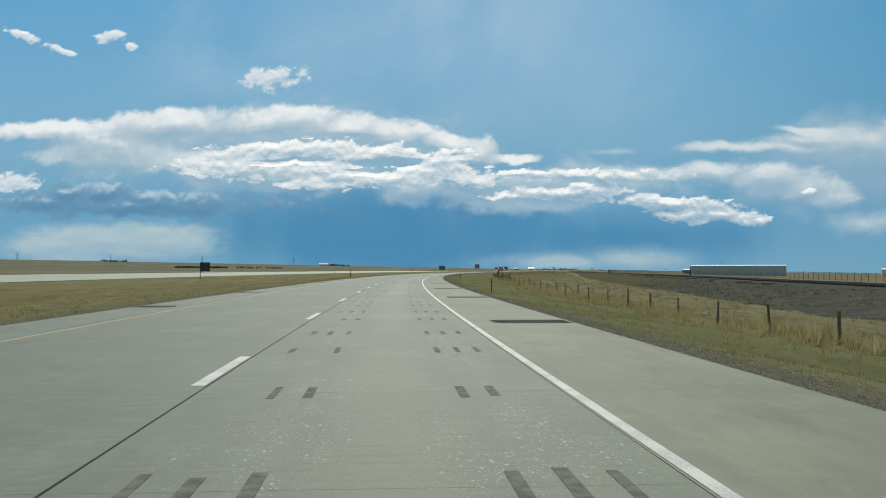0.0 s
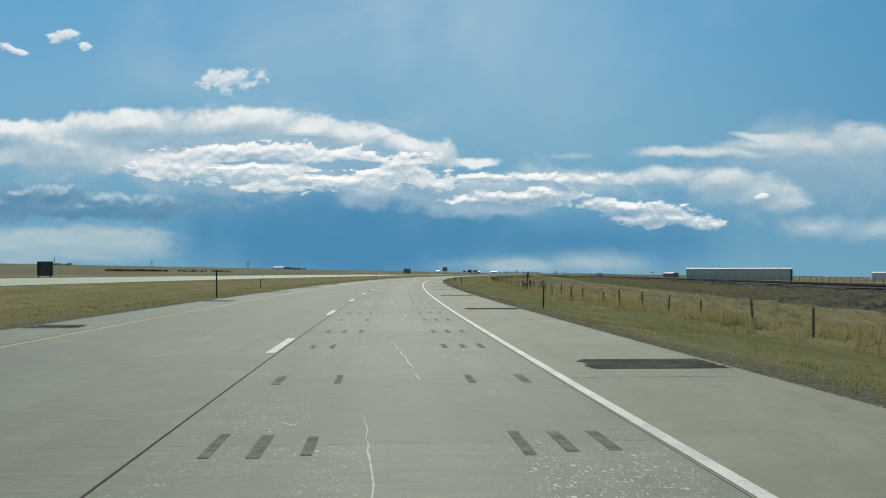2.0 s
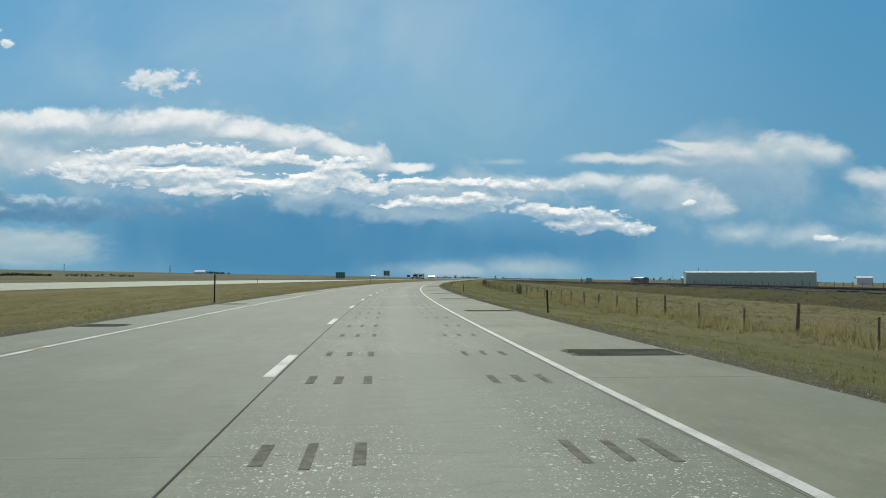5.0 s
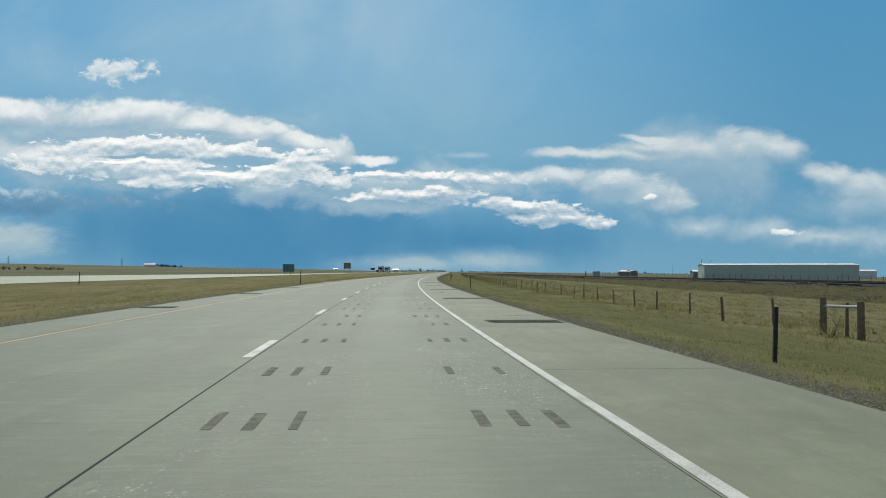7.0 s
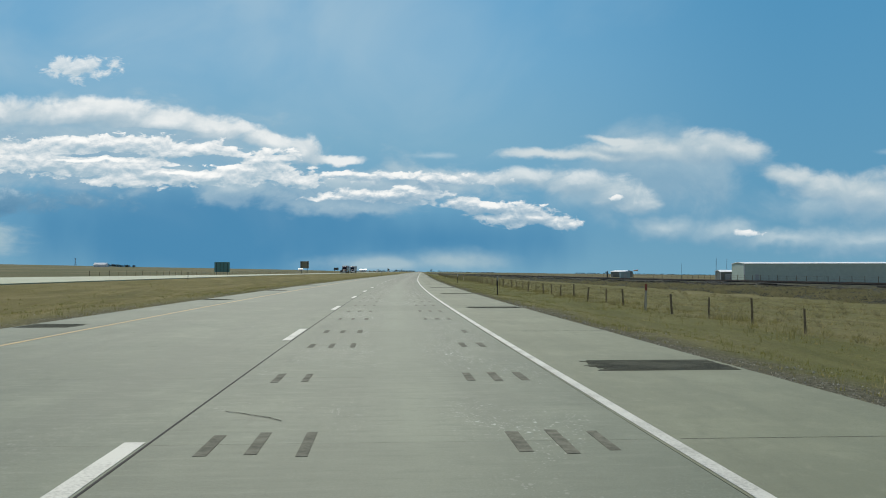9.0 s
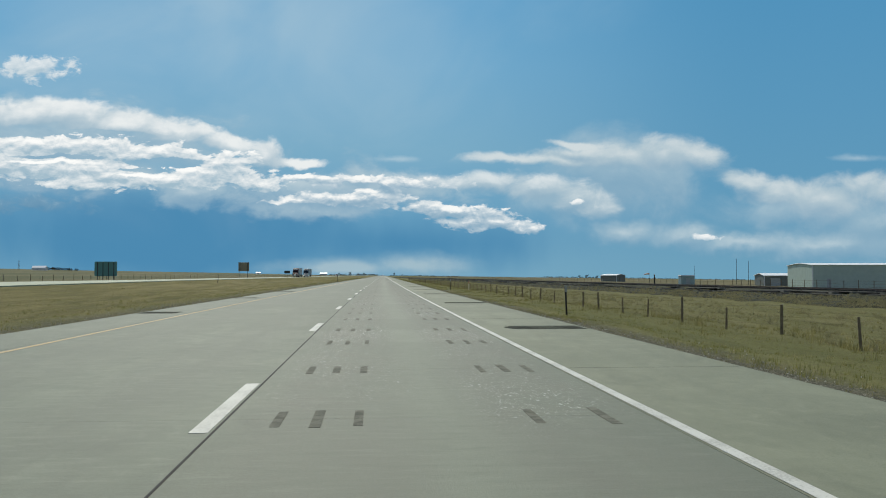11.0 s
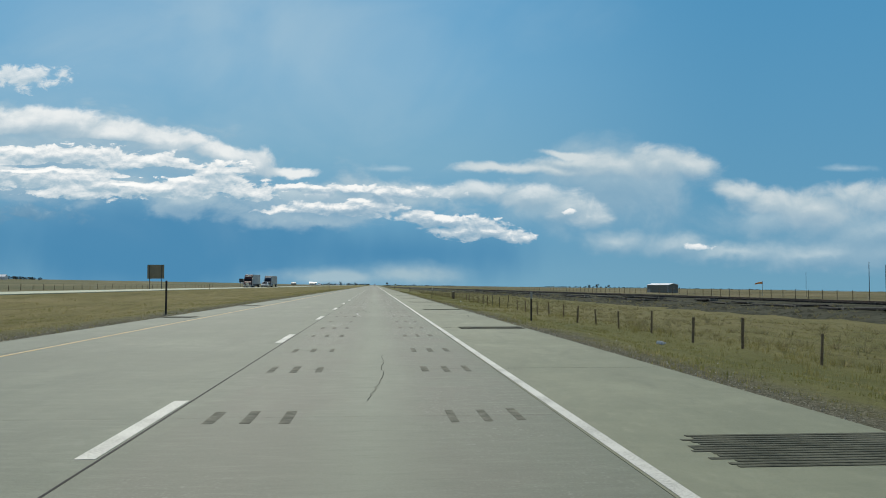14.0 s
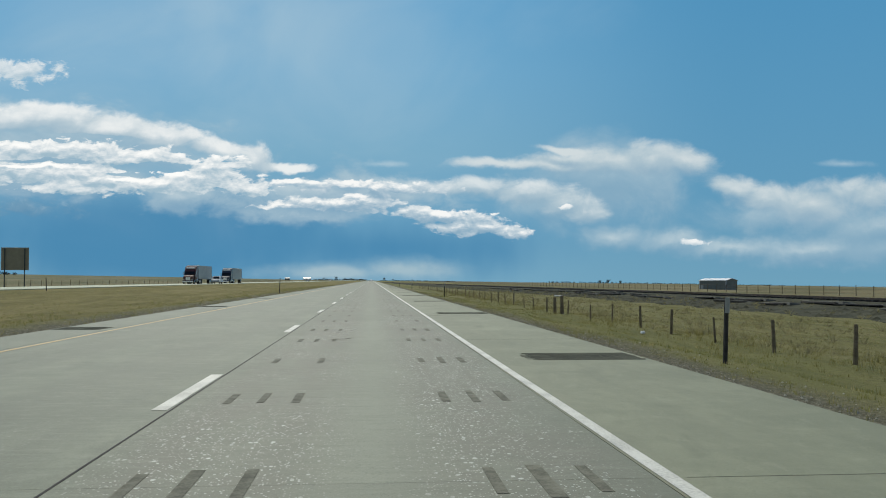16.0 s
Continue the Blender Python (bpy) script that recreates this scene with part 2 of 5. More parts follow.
    sky = lay(n, sky, g, u, v, (250, 250, 248), (228, 234, 236), (176, 198, 210), 0.004, (0.0, 0.5), 0.9, (0.4, 1.4))
    wisp = n.m("MAXIMUM", blob(n, u, v, 0.01, 0.132, 0.04, 0.005), blob(n, u, v, 0.56, 0.138, 0.05, 0.006))
    sky = n.mix(n.step(n.m("MULTIPLY_ADD", n.m("SUBTRACT", n.noise(wide, 30.0, 4.0), 0.5), 1.5, wisp), 0.0, 1.2, 0.0, 0.5), sky, lin(200, 217, 224))
    # overhead and behind: the plain sky of the same sun
    nish = n.add("ShaderNodeTexSky")
    nish.sky_type, nish.sun_disc = "NISHITA", False
    nish.sun_elevation, nish.sun_rotation = radians(SUN_EL), radians(SUN_AZ)
    high = n.mix(1.0, nish.outputs[0], (0.10, 0.10, 0.10, 1.0), "MULTIPLY")
    mean = n.m("MAXIMUM", n.step(dz, 0.34, 0.6), n.step(n.m("MULTIPLY", dy, -1.0), -0.35, 0.0))
    sky = n.mix(mean, sky, high)
    bg, out = n.add("ShaderNodeBackground"), n.add("ShaderNodeOutputWorld")
    n.put(bg.inputs[0], sky)
    bg.inputs[1].default_value = 1.0
    n.put(out.inputs[0], bg.outputs[0])


make_sky()
sun = new("sun", bpy.data.lights.new("sun", "SUN"))
sun.data.energy, sun.data.angle, sun.data.color = 3.05, radians(0.53), (0.985, 0.95, 0.81)
az, el = radians(SUN_AZ), radians(SUN_EL)
toward = Vector((math.sin(az) * math.cos(el), math.cos(az) * math.cos(el), math.sin(el)))
sun.matrix_world = Matrix.Translation((0, 0, 60)) @ (-toward).to_track_quat("-Z", "Y").to_matrix().to_4x4()


# ---- materials ----
def mat(name, build, rough=0.8, metal=0.0, spec=0.3):
    m = bpy.data.materials.new(name)
    m.use_nodes = True
    n = Net(m.node_tree)
    b = m.node_tree.nodes["Principled BSDF"]
    b.inputs["Roughness"].default_value, b.inputs["Metallic"].default_value = rough, metal
    b.inputs["Specular IOR Level"].default_value = spec
    build(n, b)
    return m


def bump(n, b, height, strength=0.3, distance=0.02):
    x = n.add("ShaderNodeBump")
    x.inputs["Strength"].default_value, x.inputs["Distance"].default_value = strength, distance
    n.put(x.inputs["Height"], height)
    n.put(b.inputs["Normal"], x.outputs[0])


def coords(n, name="Object"):
    return n.add("ShaderNodeTexCoord").outputs[name]


def plain(name, a, c, scale=3.0, rough=0.7, metal=0.0, relief=0.1, spec=0.3):
    """Two tones in patches, with grain over them."""
    def build(n, b):
        p = coords(n)
        f = n.m("MULTIPLY_ADD", n.noise(p, scale * 9, 3.0), 0.4, n.m("MULTIPLY", n.noise(p, scale, 5.0), 0.75))
        n.put(b.inputs["Base Color"], n.mix(n.step(f, 0.35, 0.8), (*a, 1), (*c, 1)))
        n.put(b.inputs["Roughness"], n.m("MULTIPLY_ADD", f, 0.25, rough - 0.12))
        bump(n, b, n.noise(p, scale * 14, 4.0), relief, 0.01)
    return mat(name, build, rough, metal, spec)


# worn scales the painted sheen and glints, the comb marks and the later darkening
def concrete_nodes(n, b, light=1.0, red=0.955, blue=1.0, worn=1.0):
    uv = n.add("ShaderNodeSeparateXYZ")
    n.put(uv.inputs[0], coords(n, "UV"))
    e, s = uv.outputs[0], uv.outputs[1]
    p = n.xyz(e, s)
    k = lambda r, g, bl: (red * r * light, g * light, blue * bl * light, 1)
    streak = n.noise(n.xyz(n.m("MULTIPLY", e, 1.0), n.m("MULTIPLY", s, 0.03)), 2.2, 4.0)
    patch = n.noise(p, 0.35, 5.0, 0.6)
    spot = n.noise(n.xyz(e, n.m("MULTIPLY", s, 0.35)), 1.1, 6.0, 0.65, 0.5)
    grain = n.noise(p, 55.0, 3.0, 0.7)
    rnd = n.add("ShaderNodeObjectInfo").outputs["Random"]
    c = n.mix(n.step(patch, 0.3, 0.7), k(0.165, 0.183, 0.126), k(0.238, 0.256, 0.180))
    cloud = n.noise(n.xyz(e, n.m("MULTIPLY", s, 0.55), 11.0), 0.75, 5.0, 0.6, 1.2)
    c = n.mix(n.step(cloud, 0.36, 0.62, 0.55, 0.0), c, k(0.140, 0.155, 0.108))
    c = n.mix(n.step(streak, 0.42, 0.75, 0.0, 0.6), c, k(0.148, 0.163, 0.114))
    c = n.mix(n.step(spot, 0.53, 0.70, 0.0, 0.85), c, k(0.128, 0.140, 0.098))
    mottle = n.noise(n.xyz(e, n.m("MULTIPLY", s, 0.5), 8.0), 6.0, 5.0, 0.7, 0.4)
    c = n.mix(n.step(mottle, 0.5, 0.72, 0.0, 0.5), c, k(0.135, 0.147, 0.102))
    c = n.mix(n.step(mottle, 0.47, 0.3, 0.0, 0.45), c, k(0.262, 0.278, 0.205))
    # glare down the lane's middle, put into the colour as a lighter band
    c = n.mix(n.step(n.m("ABSOLUTE", n.m("SUBTRACT", e, 1.9)), 0.25, 0.9, 0.45, 0.0), c, k(0.262, 0.276, 0.200))
    # sheen on the nearer lane, painted as a paler tone between its edges
    pale = n.m("MULTIPLY", n.step(n.m("ABSOLUTE", n.m("SUBTRACT", e, 1.85)), 0.9, 1.75, 0.5, 0.0), n.step(n.noise(n.xyz(0.0, n.m("MULTIPLY", s, 0.03), 5.0), 1.0, 3.0), 0.35, 0.6, 0.35, 1.0))
    c = n.mix(n.m("MULTIPLY", pale, worn), c, k(0.285, 0.295, 0.222))
    # tyre tracks, stained; sun glints on bare aggregate are painted as bright specks
    chip_glints = n.m("MAXIMUM", n.grit(n.xyz(e, n.m("MULTIPLY", s, 0.8)), 54.0, 0.47, 0.45), n.grit(n.xyz(n.m("ADD", e, 0.3), n.m("MULTIPLY", s, 0.6)), 24.0, 0.42, 0.22))
    pits = n.grit(n.xyz(n.m("ADD", e, 7.0), s), 46.0, 0.55, 0.4)
    where = n.step(n.noise(n.xyz(e, n.m("MULTIPLY", s, 0.4), 4.0), 0.35, 5.0, 0.65), 0.40, 0.58)
    # the painted glints lie densest from 88 to 126 along the road
    where = n.m("MAXIMUM", where, n.m("MULTIPLY", n.step(s, 88.0, 98.0), n.step(s, 126.0, 112.0, 0.0, 0.9)))
    where = n.m("MULTIPLY", where, n.m("SUBTRACT", 1.0, n.m("MULTIPLY", n.step(s, 470.0, 520.0), n.step(s, 596.0, 584.0, 0.0, 0.8))))
    warm = n.step(n.m("MULTIPLY_ADD", patch, 120.0, s), 420.0, 560.0, 0.0, 1.0)
    for mid in (0.85, 2.85, -1.1, -3.2):
        t = n.m("ABSOLUTE", n.m("SUBTRACT", e, mid))
        track = n.step(t, 0.3, 1.05, 1.0, 0.0)
        c = n.mix(n.m("MULTIPLY", track, n.step(streak, 0.3, 0.6, 0.15, 0.5)), c, k(0.158, 0.164, 0.120))
        if mid > 0:
            c = n.mix(n.m("MULTIPLY", n.m("MULTIPLY", track, warm), n.step(spot, 0.35, 0.6, 0.25, 0.7)), c, k(0.186, 0.166, 0.130))
        c = n.mix(n.m("MULTIPLY", n.m("MULTIPLY", track, where), n.m("MULTIPLY", chip_glints, worn * (0.8 if mid > 0 else 0.12))), c, k(0.86, 0.86, 0.78))
    c = n.mix(n.m("MULTIPLY", pits, n.m("MULTIPLY", where, 0.35)), c, k(0.085, 0.092, 0.062))
    comb = n.noise(n.xyz(n.m("MULTIPLY", e, 0.22), s, 2.0), 9.0, 4.0, 0.7)
    c = n.mix(n.step(comb, 0.5, 0.68, 0.0, 0.15 + 0.25 * worn), c, k(0.128, 0.139, 0.095))
    c = n.mix(n.step(comb, 0.48, 0.34, 0.0, 0.10 + 0.25 * worn), c, k(0.285, 0.30, 0.225))
    c = n.mix(n.m("MULTIPLY_ADD", grain, 0.5, n.m("MULTIPLY", rnd, 0.26)), c, k(0.139, 0.150, 0.102))
    c = n.mix(n.m("MULTIPLY", n.step(s, 430.0, 500.0), 0.09 * worn), c, (0.0, 0.0, 0.0, 1.0))
    n.put(b.inputs["Base Color"], c)
    n.put(b.inputs["Roughness"], n.m("MULTIPLY_ADD", grain, 0.3, 0.5))
    tine = n.noise(n.xyz(n.m("MULTIPLY", e, 0.4), s), 38.0, 2.0)
    bump(n, b, n.m("ADD", n.m("MULTIPLY", grain, 1.0), n.m("MULTIPLY", tine, 0.6)), 0.45, 0.006)


CONCRETE = mat("road_concrete", concrete_nodes, 0.6, spec=0.26)
SHOULDER = mat("shoulder_concrete", lambda n, b: concrete_nodes(n, b, 1.17, 1.01, 0.95, 0.0), 0.7, spec=0.2)
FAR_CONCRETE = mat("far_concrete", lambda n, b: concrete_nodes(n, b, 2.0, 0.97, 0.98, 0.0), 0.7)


def paint(name, a, under):
    def build(n, b):
        p = coords(n, "UV")
        worn = n.m("MULTIPLY_ADD", n.noise(p, 40.0, 4.0, 0.7), 0.6, n.m("MULTIPLY", n.noise(p, 1.6, 3.0), 0.5))
        n.put(b.inputs["Base Color"], n.mix(n.step(worn, 0.48, 0.70), (*a, 1), (*under, 1)))
        bump(n, b, worn, 0.2, 0.004)
    return mat(name, build, 0.55)


WHITE_PAINT = paint("white_road_paint", (0.60, 0.60, 0.53), (0.36, 0.36, 0.31))
YELLOW_PAINT = paint("yellow_road_paint", (0.50, 0.335, 0.115), (0.36, 0.295, 0.17))
SEAL = plain("joint_sealant", (0.016, 0.016, 0.015), (0.05, 0.048, 0.042), 4.0, 0.6, spec=0.06)
VOID = plain("open_crack", (0.010, 0.010, 0.008), (0.045, 0.044, 0.036), 9.0, 0.95, spec=0.0)
SLOT = plain("slot_grout", (0.085, 0.086, 0.066), (0.21, 0.212, 0.165), 7.0, 0.75, spec=0.06)
FILLER = plain("pale_crack_filler", (0.48, 0.48, 0.45), (0.32, 0.32, 0.29), 8.0, 0.6)
RUMBLE = plain("rumble_groove", (0.046, 0.050, 0.038), (0.140, 0.145, 0.110), 1.6, 0.85, spec=0.06)
WOOD = plain("weathered_post_wood", (0.125, 0.095, 0.055), (0.25, 0.195, 0.12), 6.0, 0.85, relief=0.4)
DARK_WOOD = plain("dark_creosote_wood", (0.022, 0.021, 0.019), (0.06, 0.055, 0.048), 6.0, 0.8, relief=0.4)
WIRE = plain("rusty_wire", (0.10, 0.085, 0.06), (0.07, 0.055, 0.04), 9.0, 0.85, 0.1, spec=0.1)
STEEL = plain("galvanised_steel", (0.30, 0.31, 0.31), (0.22, 0.225, 0.225), 4.0, 0.5, 0.6)
RUST = plain("rusty_rail_steel", (0.12, 0.075, 0.05), (0.20, 0.15, 0.11), 6.0, 0.55, 0.5)
BALLAST = plain("dark_ballast", (0.030, 0.032, 0.022), (0.088, 0.090, 0.062), 0.5, 0.95, relief=0.9, spec=0.06)
TIE_TOP = plain("old_sleeper_wood", (0.11, 0.108, 0.092), (0.25, 0.24, 0.20), 2.0, 0.9, relief=0.4)
METAL_WALL = plain("pale_green_metal_siding", (0.48, 0.56, 0.48), (0.41, 0.49, 0.42), 0.7, 0.55, 0.1)
METAL_ROOF = plain("white_metal_roofing", (0.86, 0.88, 0.88), (0.78, 0.80, 0.80), 0.6, 0.45, 0.1)
TRIM = plain("white_trim", (0.74, 0.75, 0.74), (0.62, 0.63, 0.62), 2.0, 0.5)
GREY_WALL = plain("grey_metal_siding", (0.19, 0.205, 0.185), (0.15, 0.165, 0.15), 0.8, 0.6, 0.1)
TEAL_WALL = plain("pale_teal_metal", (0.33, 0.42, 0.41), (0.27, 0.35, 0.345), 1.0, 0.55, 0.1)
DOOR = plain("door_paint", (0.40, 0.42, 0.41), (0.33, 0.35, 0.34), 1.5, 0.5)
SIGN_BACK = plain("dull_sign_back", (0.33, 0.295, 0.20), (0.26, 0.235, 0.16), 1.2, 0.6, 0.2)
SIGN_DARK = plain("dark_sign_back", (0.065, 0.075, 0.075), (0.085, 0.095, 0.09), 1.2, 0.6, 0.2)
SIGN_TEAL = plain("green_grey_sign", (0.12, 0.275, 0.25), (0.14, 0.31, 0.28), 1.2, 0.5, 0.1)
ORANGE = plain("orange_nylon", (0.78, 0.34, 0.11), (0.66, 0.27, 0.09), 3.0, 0.8)
REFLECTOR = plain("white_reflective_sheet", (0.40, 0.40, 0.36), (0.32, 0.32, 0.29), 8.0, 0.4)
BARK = plain("bark", (0.07, 0.055, 0.042), (0.12, 0.10, 0.08), 3.0, 0.9, relief=0.5)
TRUCK_RED = plain("maroon_truck_paint", (0.085, 0.022, 0.018), (0.06, 0.018, 0.016), 1.0, 0.3, 0.2, 0.02, 0.5)
TRUCK_BLUE = plain("dark_truck_paint", (0.03, 0.045, 0.065), (0.025, 0.035, 0.05), 1.0, 0.3, 0.2, 0.02, 0.5)
TRAILER = plain("trailer_panel", (0.48, 0.50, 0.50), (0.40, 0.42, 0.42), 0.6, 0.5, 0.1)
TYRE = plain("tyre_rubber", (0.018, 0.018, 0.018), (0.035, 0.035, 0.034), 6.0, 0.85)
CHROME = plain("bright_metal", (0.62, 0.63, 0.64), (0.5, 0.51, 0.52), 3.0, 0.22, 0.9, 0.02)
GLASS = plain("dark_window_glass", (0.015, 0.02, 0.024), (0.02, 0.026, 0.03), 1.0, 0.12, 0.0, 0.0, 0.6)
CAR_WHITE = plain("white_car_paint", (0.72, 0.73, 0.73), (0.66, 0.67, 0.67), 1.0, 0.25, 0.0, 0.01, 0.5)
LEAF = plain("dark_tree_leaf", (0.022, 0.030, 0.018), (0.05, 0.055, 0.03), 2.0, 0.8)
FIELD_HEDGE = plain("dark_hedge_leaf", (0.030, 0.034, 0.022), (0.06, 0.058, 0.036), 0.4, 0.9)


def grass_mat(name, a, c):
    """Blades that let some of the sun through."""
    def build(n, b):
        r = n.add("ShaderNodeNewGeometry").outputs["Random Per Island"]
        f = n.m("MULTIPLY_ADD", n.noise(coords(n), 0.18, 3.0), 0.9, n.m("MULTIPLY_ADD", r, 0.6, -0.35))
        col = n.mix(f, (*a, 1), (*c, 1))
        n.put(b.inputs["Base Color"], col)
        t, m = n.add("ShaderNodeBsdfTranslucent"), n.add("ShaderNodeMixShader")
        n.put(t.inputs[0], col)
        m.inputs[0].default_value = 0.62
        n.put(m.inputs[1], b.outputs[0])
        n.put(m.inputs[2], t.outputs[0])
        for o in n.tree.nodes:
            if o.type == "OUTPUT_MATERIAL":
                n.put(o.inputs[0], m.outputs[0])
    return mat(name, build, 0.9, spec=0.15)


DRY = grass_mat("dry_grass_blades", (0.275, 0.24, 0.105), (0.41, 0.355, 0.18))
OLIVE = grass_mat("olive_grass_blades", (0.175, 0.178, 0.058), (0.265, 0.25, 0.098))
SAGE = grass_mat("sage_grass_blades", (0.172, 0.165, 0.060), (0.275, 0.245, 0.105))
BRUSH = grass_mat("grey_sagebrush", (0.18, 0.172, 0.085), (0.29, 0.262, 0.15))


def ground_nodes(n, b):
    uv = n.add("ShaderNodeSeparateXYZ")
    n.put(uv.inputs[0], coords(n, "UV"))
    e, s = uv.outputs[0], uv.outputs[1]
    p = coords(n)
    big = n.noise(p, 0.012, 4.0, 0.6)
    mid = n.noise(p, 0.14, 5.0, 0.6)
    drawn = n.noise(n.xyz(n.m("MULTIPLY", e, 1.0), n.m("MULTIPLY", s, 0.08)), 0.9, 4.0)
    fine = n.noise(p, 7.0, 5.0, 0.7)
    olive = n.mix(n.step(mid, 0.35, 0.68), (0.150, 0.158, 0.052, 1), (0.24, 0.225, 0.085, 1))
    tan = n.mix(n.step(mid, 0.3, 0.7), (0.205, 0.188, 0.085, 1), (0.265, 0.235, 0.115, 1))
    sage = n.mix(n.step(drawn, 0.35, 0.65), (0.148, 0.150, 0.052, 1), (0.215, 0.202, 0.082, 1))
    ew = n.m("MULTIPLY_ADD", n.m("SUBTRACT", mid, 0.5), 5.0, e)
    damp = n.mix(n.step(drawn, 0.35, 0.65), (0.118, 0.130, 0.040, 1), (0.175, 0.177, 0.062, 1))
    early = n.mix(n.step(drawn, 0.35, 0.65), (0.185, 0.170, 0.074, 1), (0.265, 0.232, 0.115, 1))
    sage = n.mix(n.step(n.m("MULTIPLY_ADD", mid, 160.0, s), 320.0, 560.0), early, sage)
    c = n.mix(n.step(ew, 8.2, 10.5, 0.0, 0.8), olive, damp)
    c = n.mix(n.step(ew, 13.5, 16.5), c, sage)
    c = n.mix(n.step(big, 0.52, 0.62, 0.0, 0.6), c, tan)
    c = n.mix(n.step(e, 70.0, 120.0), c, n.mix(n.step(big, 0.4, 0.6), (0.13, 0.125, 0.062, 1), (0.225, 0.195, 0.105, 1)))
    # median and the fields beyond
    med = n.mix(n.step(drawn, 0.3, 0.7), (0.160, 0.145, 0.048, 1), (0.25, 0.218, 0.085, 1))
    swale = n.noise(n.xyz(e, n.m("MULTIPLY", s, 0.12), 6.0), 0.22, 5.0, 0.6, 0.8)
    med = n.mix(n.step(swale, 0.5, 0.68, 0.0, 0.75), med, (0.290, 0.248, 0.112, 1))
    # the ditch's shading, painted as darker olive patches
    med = n.mix(n.step(swale, 0.46, 0.3, 0.0, 0.75), med, (0.125, 0.122, 0.042, 1))
    c = n.mix(n.step(e, -9.0, -6.0, 1.0, 0.0), c, med)
    field = n.mix(n.step(big, 0.42, 0.58), (0.205, 0.192, 0.108, 1), (0.140, 0.142, 0.072, 1))
    strip = n.noise(n.xyz(n.m("MULTIPLY", e, 0.010), n.m("MULTIPLY", s, 0.0012), 2.0), 1.6, 4.0, 0.6)
    field = n.mix(n.step(strip, 0.50, 0.56, 0.0, 0.8), field, (0.118, 0.132, 0.068, 1))
    field = n.mix(n.step(strip, 0.40, 0.36, 0.0, 0.7), field, (0.255, 0.225, 0.130, 1))
    c = n.mix(n.step(e, -62.0, -46.0, 1.0, 0.0), c, field)
    # bare gravel beside the pavement
    off = n.m("SUBTRACT", n.m("ABSOLUTE", n.m("SUBTRACT", e, -0.15)), 6.2)
    off = n.m("ADD", off, n.step(e, -1.0, 1.0, 0.9, 0.0))
    off = n.m("MULTIPLY_ADD", n.m("SUBTRACT", n.noise(p, 0.9, 5.0, 0.65), 0.5), 2.2, off)
    stone = n.mix(n.step(n.noise(p, 16.0, 3.0, 0.8), 0.45, 0.6), (0.060, 0.058, 0.040, 1), (0.25, 0.24, 0.185, 1))
    c = n.mix(n.step(off, 0.5, 2.4, 0.95, 0.0), c, stone)
    c = n.mix(n.step(fine, 0.3, 0.75, 0.05, 0.62), c, (0.070, 0.066, 0.032, 1))
    n.put(b.inputs["Base Color"], c)
    bump(n, b, n.m("ADD", fine, n.m("MULTIPLY", mid, 1.2)), 0.8, 0.12)


GROUND = mat("prairie_ground", ground_nodes, 0.95, spec=0.1)


# ---- building blocks ----
def mesh_of(name, verts, faces, material, uvs=None, smooth=False):
    me = bpy.data.meshes.new(name)
    me.from_pydata([tuple(v) for v in verts], [], [tuple(f) for f in faces])
    me.materials.append(material)
    if uvs is not None:
        layer = me.uv_layers.new(name="UVMap")
        idx = np.empty(len(me.loops), int)
        me.loops.foreach_get("vertex_index", idx)
        layer.data.foreach_set("uv", np.asarray(uvs, float)[idx].ravel())
    if smooth:
        me.polygons.foreach_set("use_smooth", [True] * len(me.polygons))
    me.update()
    return me


def under(ob, parent):
    if parent is not None:
        ob.parent = parent
    return ob


def part(name, bm, material, parent, label=""):
    me = bpy.data.meshes.new(name)
    bm.normal_update()
    bm.to_mesh(me)
    bm.free()
    me.materials.append(material)
    ob = under(new(name, me), parent)
    if label:
        tagged(ob, label)
    return ob


def thing(name, label, category, m=None, group="", kind=""):
    ob = tagged(new(name), label, category, group, kind)
    ob.matrix_basis = m or Matrix()
    return ob


def box(bm, x0, x1, y0, y1, z0, z1, bevel=0.0, taper=1.0):
    """A box; taper shrinks its top in x and y; bevel rounds its edges."""
    cx, cy = (x0 + x1) / 2, (y0 + y1) / 2
    vs = [bm.verts.new((cx + (x - cx) * k, cy + (y - cy) * k, z)) for z, k in ((z0, 1.0), (z1, taper)) for x, y in ((x0, y0), (x1, y0), (x1, y1), (x0, y1))]
    fs = [bm.faces.new([vs[i] for i in f]) for f in ((3, 2, 1, 0), (4, 5, 6, 7), (0, 1, 5, 4), (1, 2, 6, 5), (2, 3, 7, 6), (3, 0, 4, 7))]
    if bevel:
        edges = list({ed for f in fs for ed in f.edges})
        bmesh.ops.bevel(bm, geom=edges, offset=bevel, segments=2, affect="EDGES", profile=0.6)
    return bm


def rod(bm, a, b, r0, r1=None, sides=8):
    """A tapered round bar from a to b."""
    a, b = Vector(a), Vector(b)
    r1 = r0 if r1 is None else r1
    q = (b - a).to_track_quat("Z", "Y")
    rings = [[bm.verts.new(p + q @ Vector((r * math.cos(2 * math.pi * i / sides), r * math.sin(2 * math.pi * i / sides), 0))) for i in range(sides)] for p, r in ((a, r0), (b, r1))]
    for i in range(sides):
        j = (i + 1) % sides
        bm.faces.new((rings[0][i], rings[0][j], rings[1][j], rings[1][i]))
    bm.faces.new(list(reversed(rings[0])))
    bm.faces.new(rings[1])
    return bm


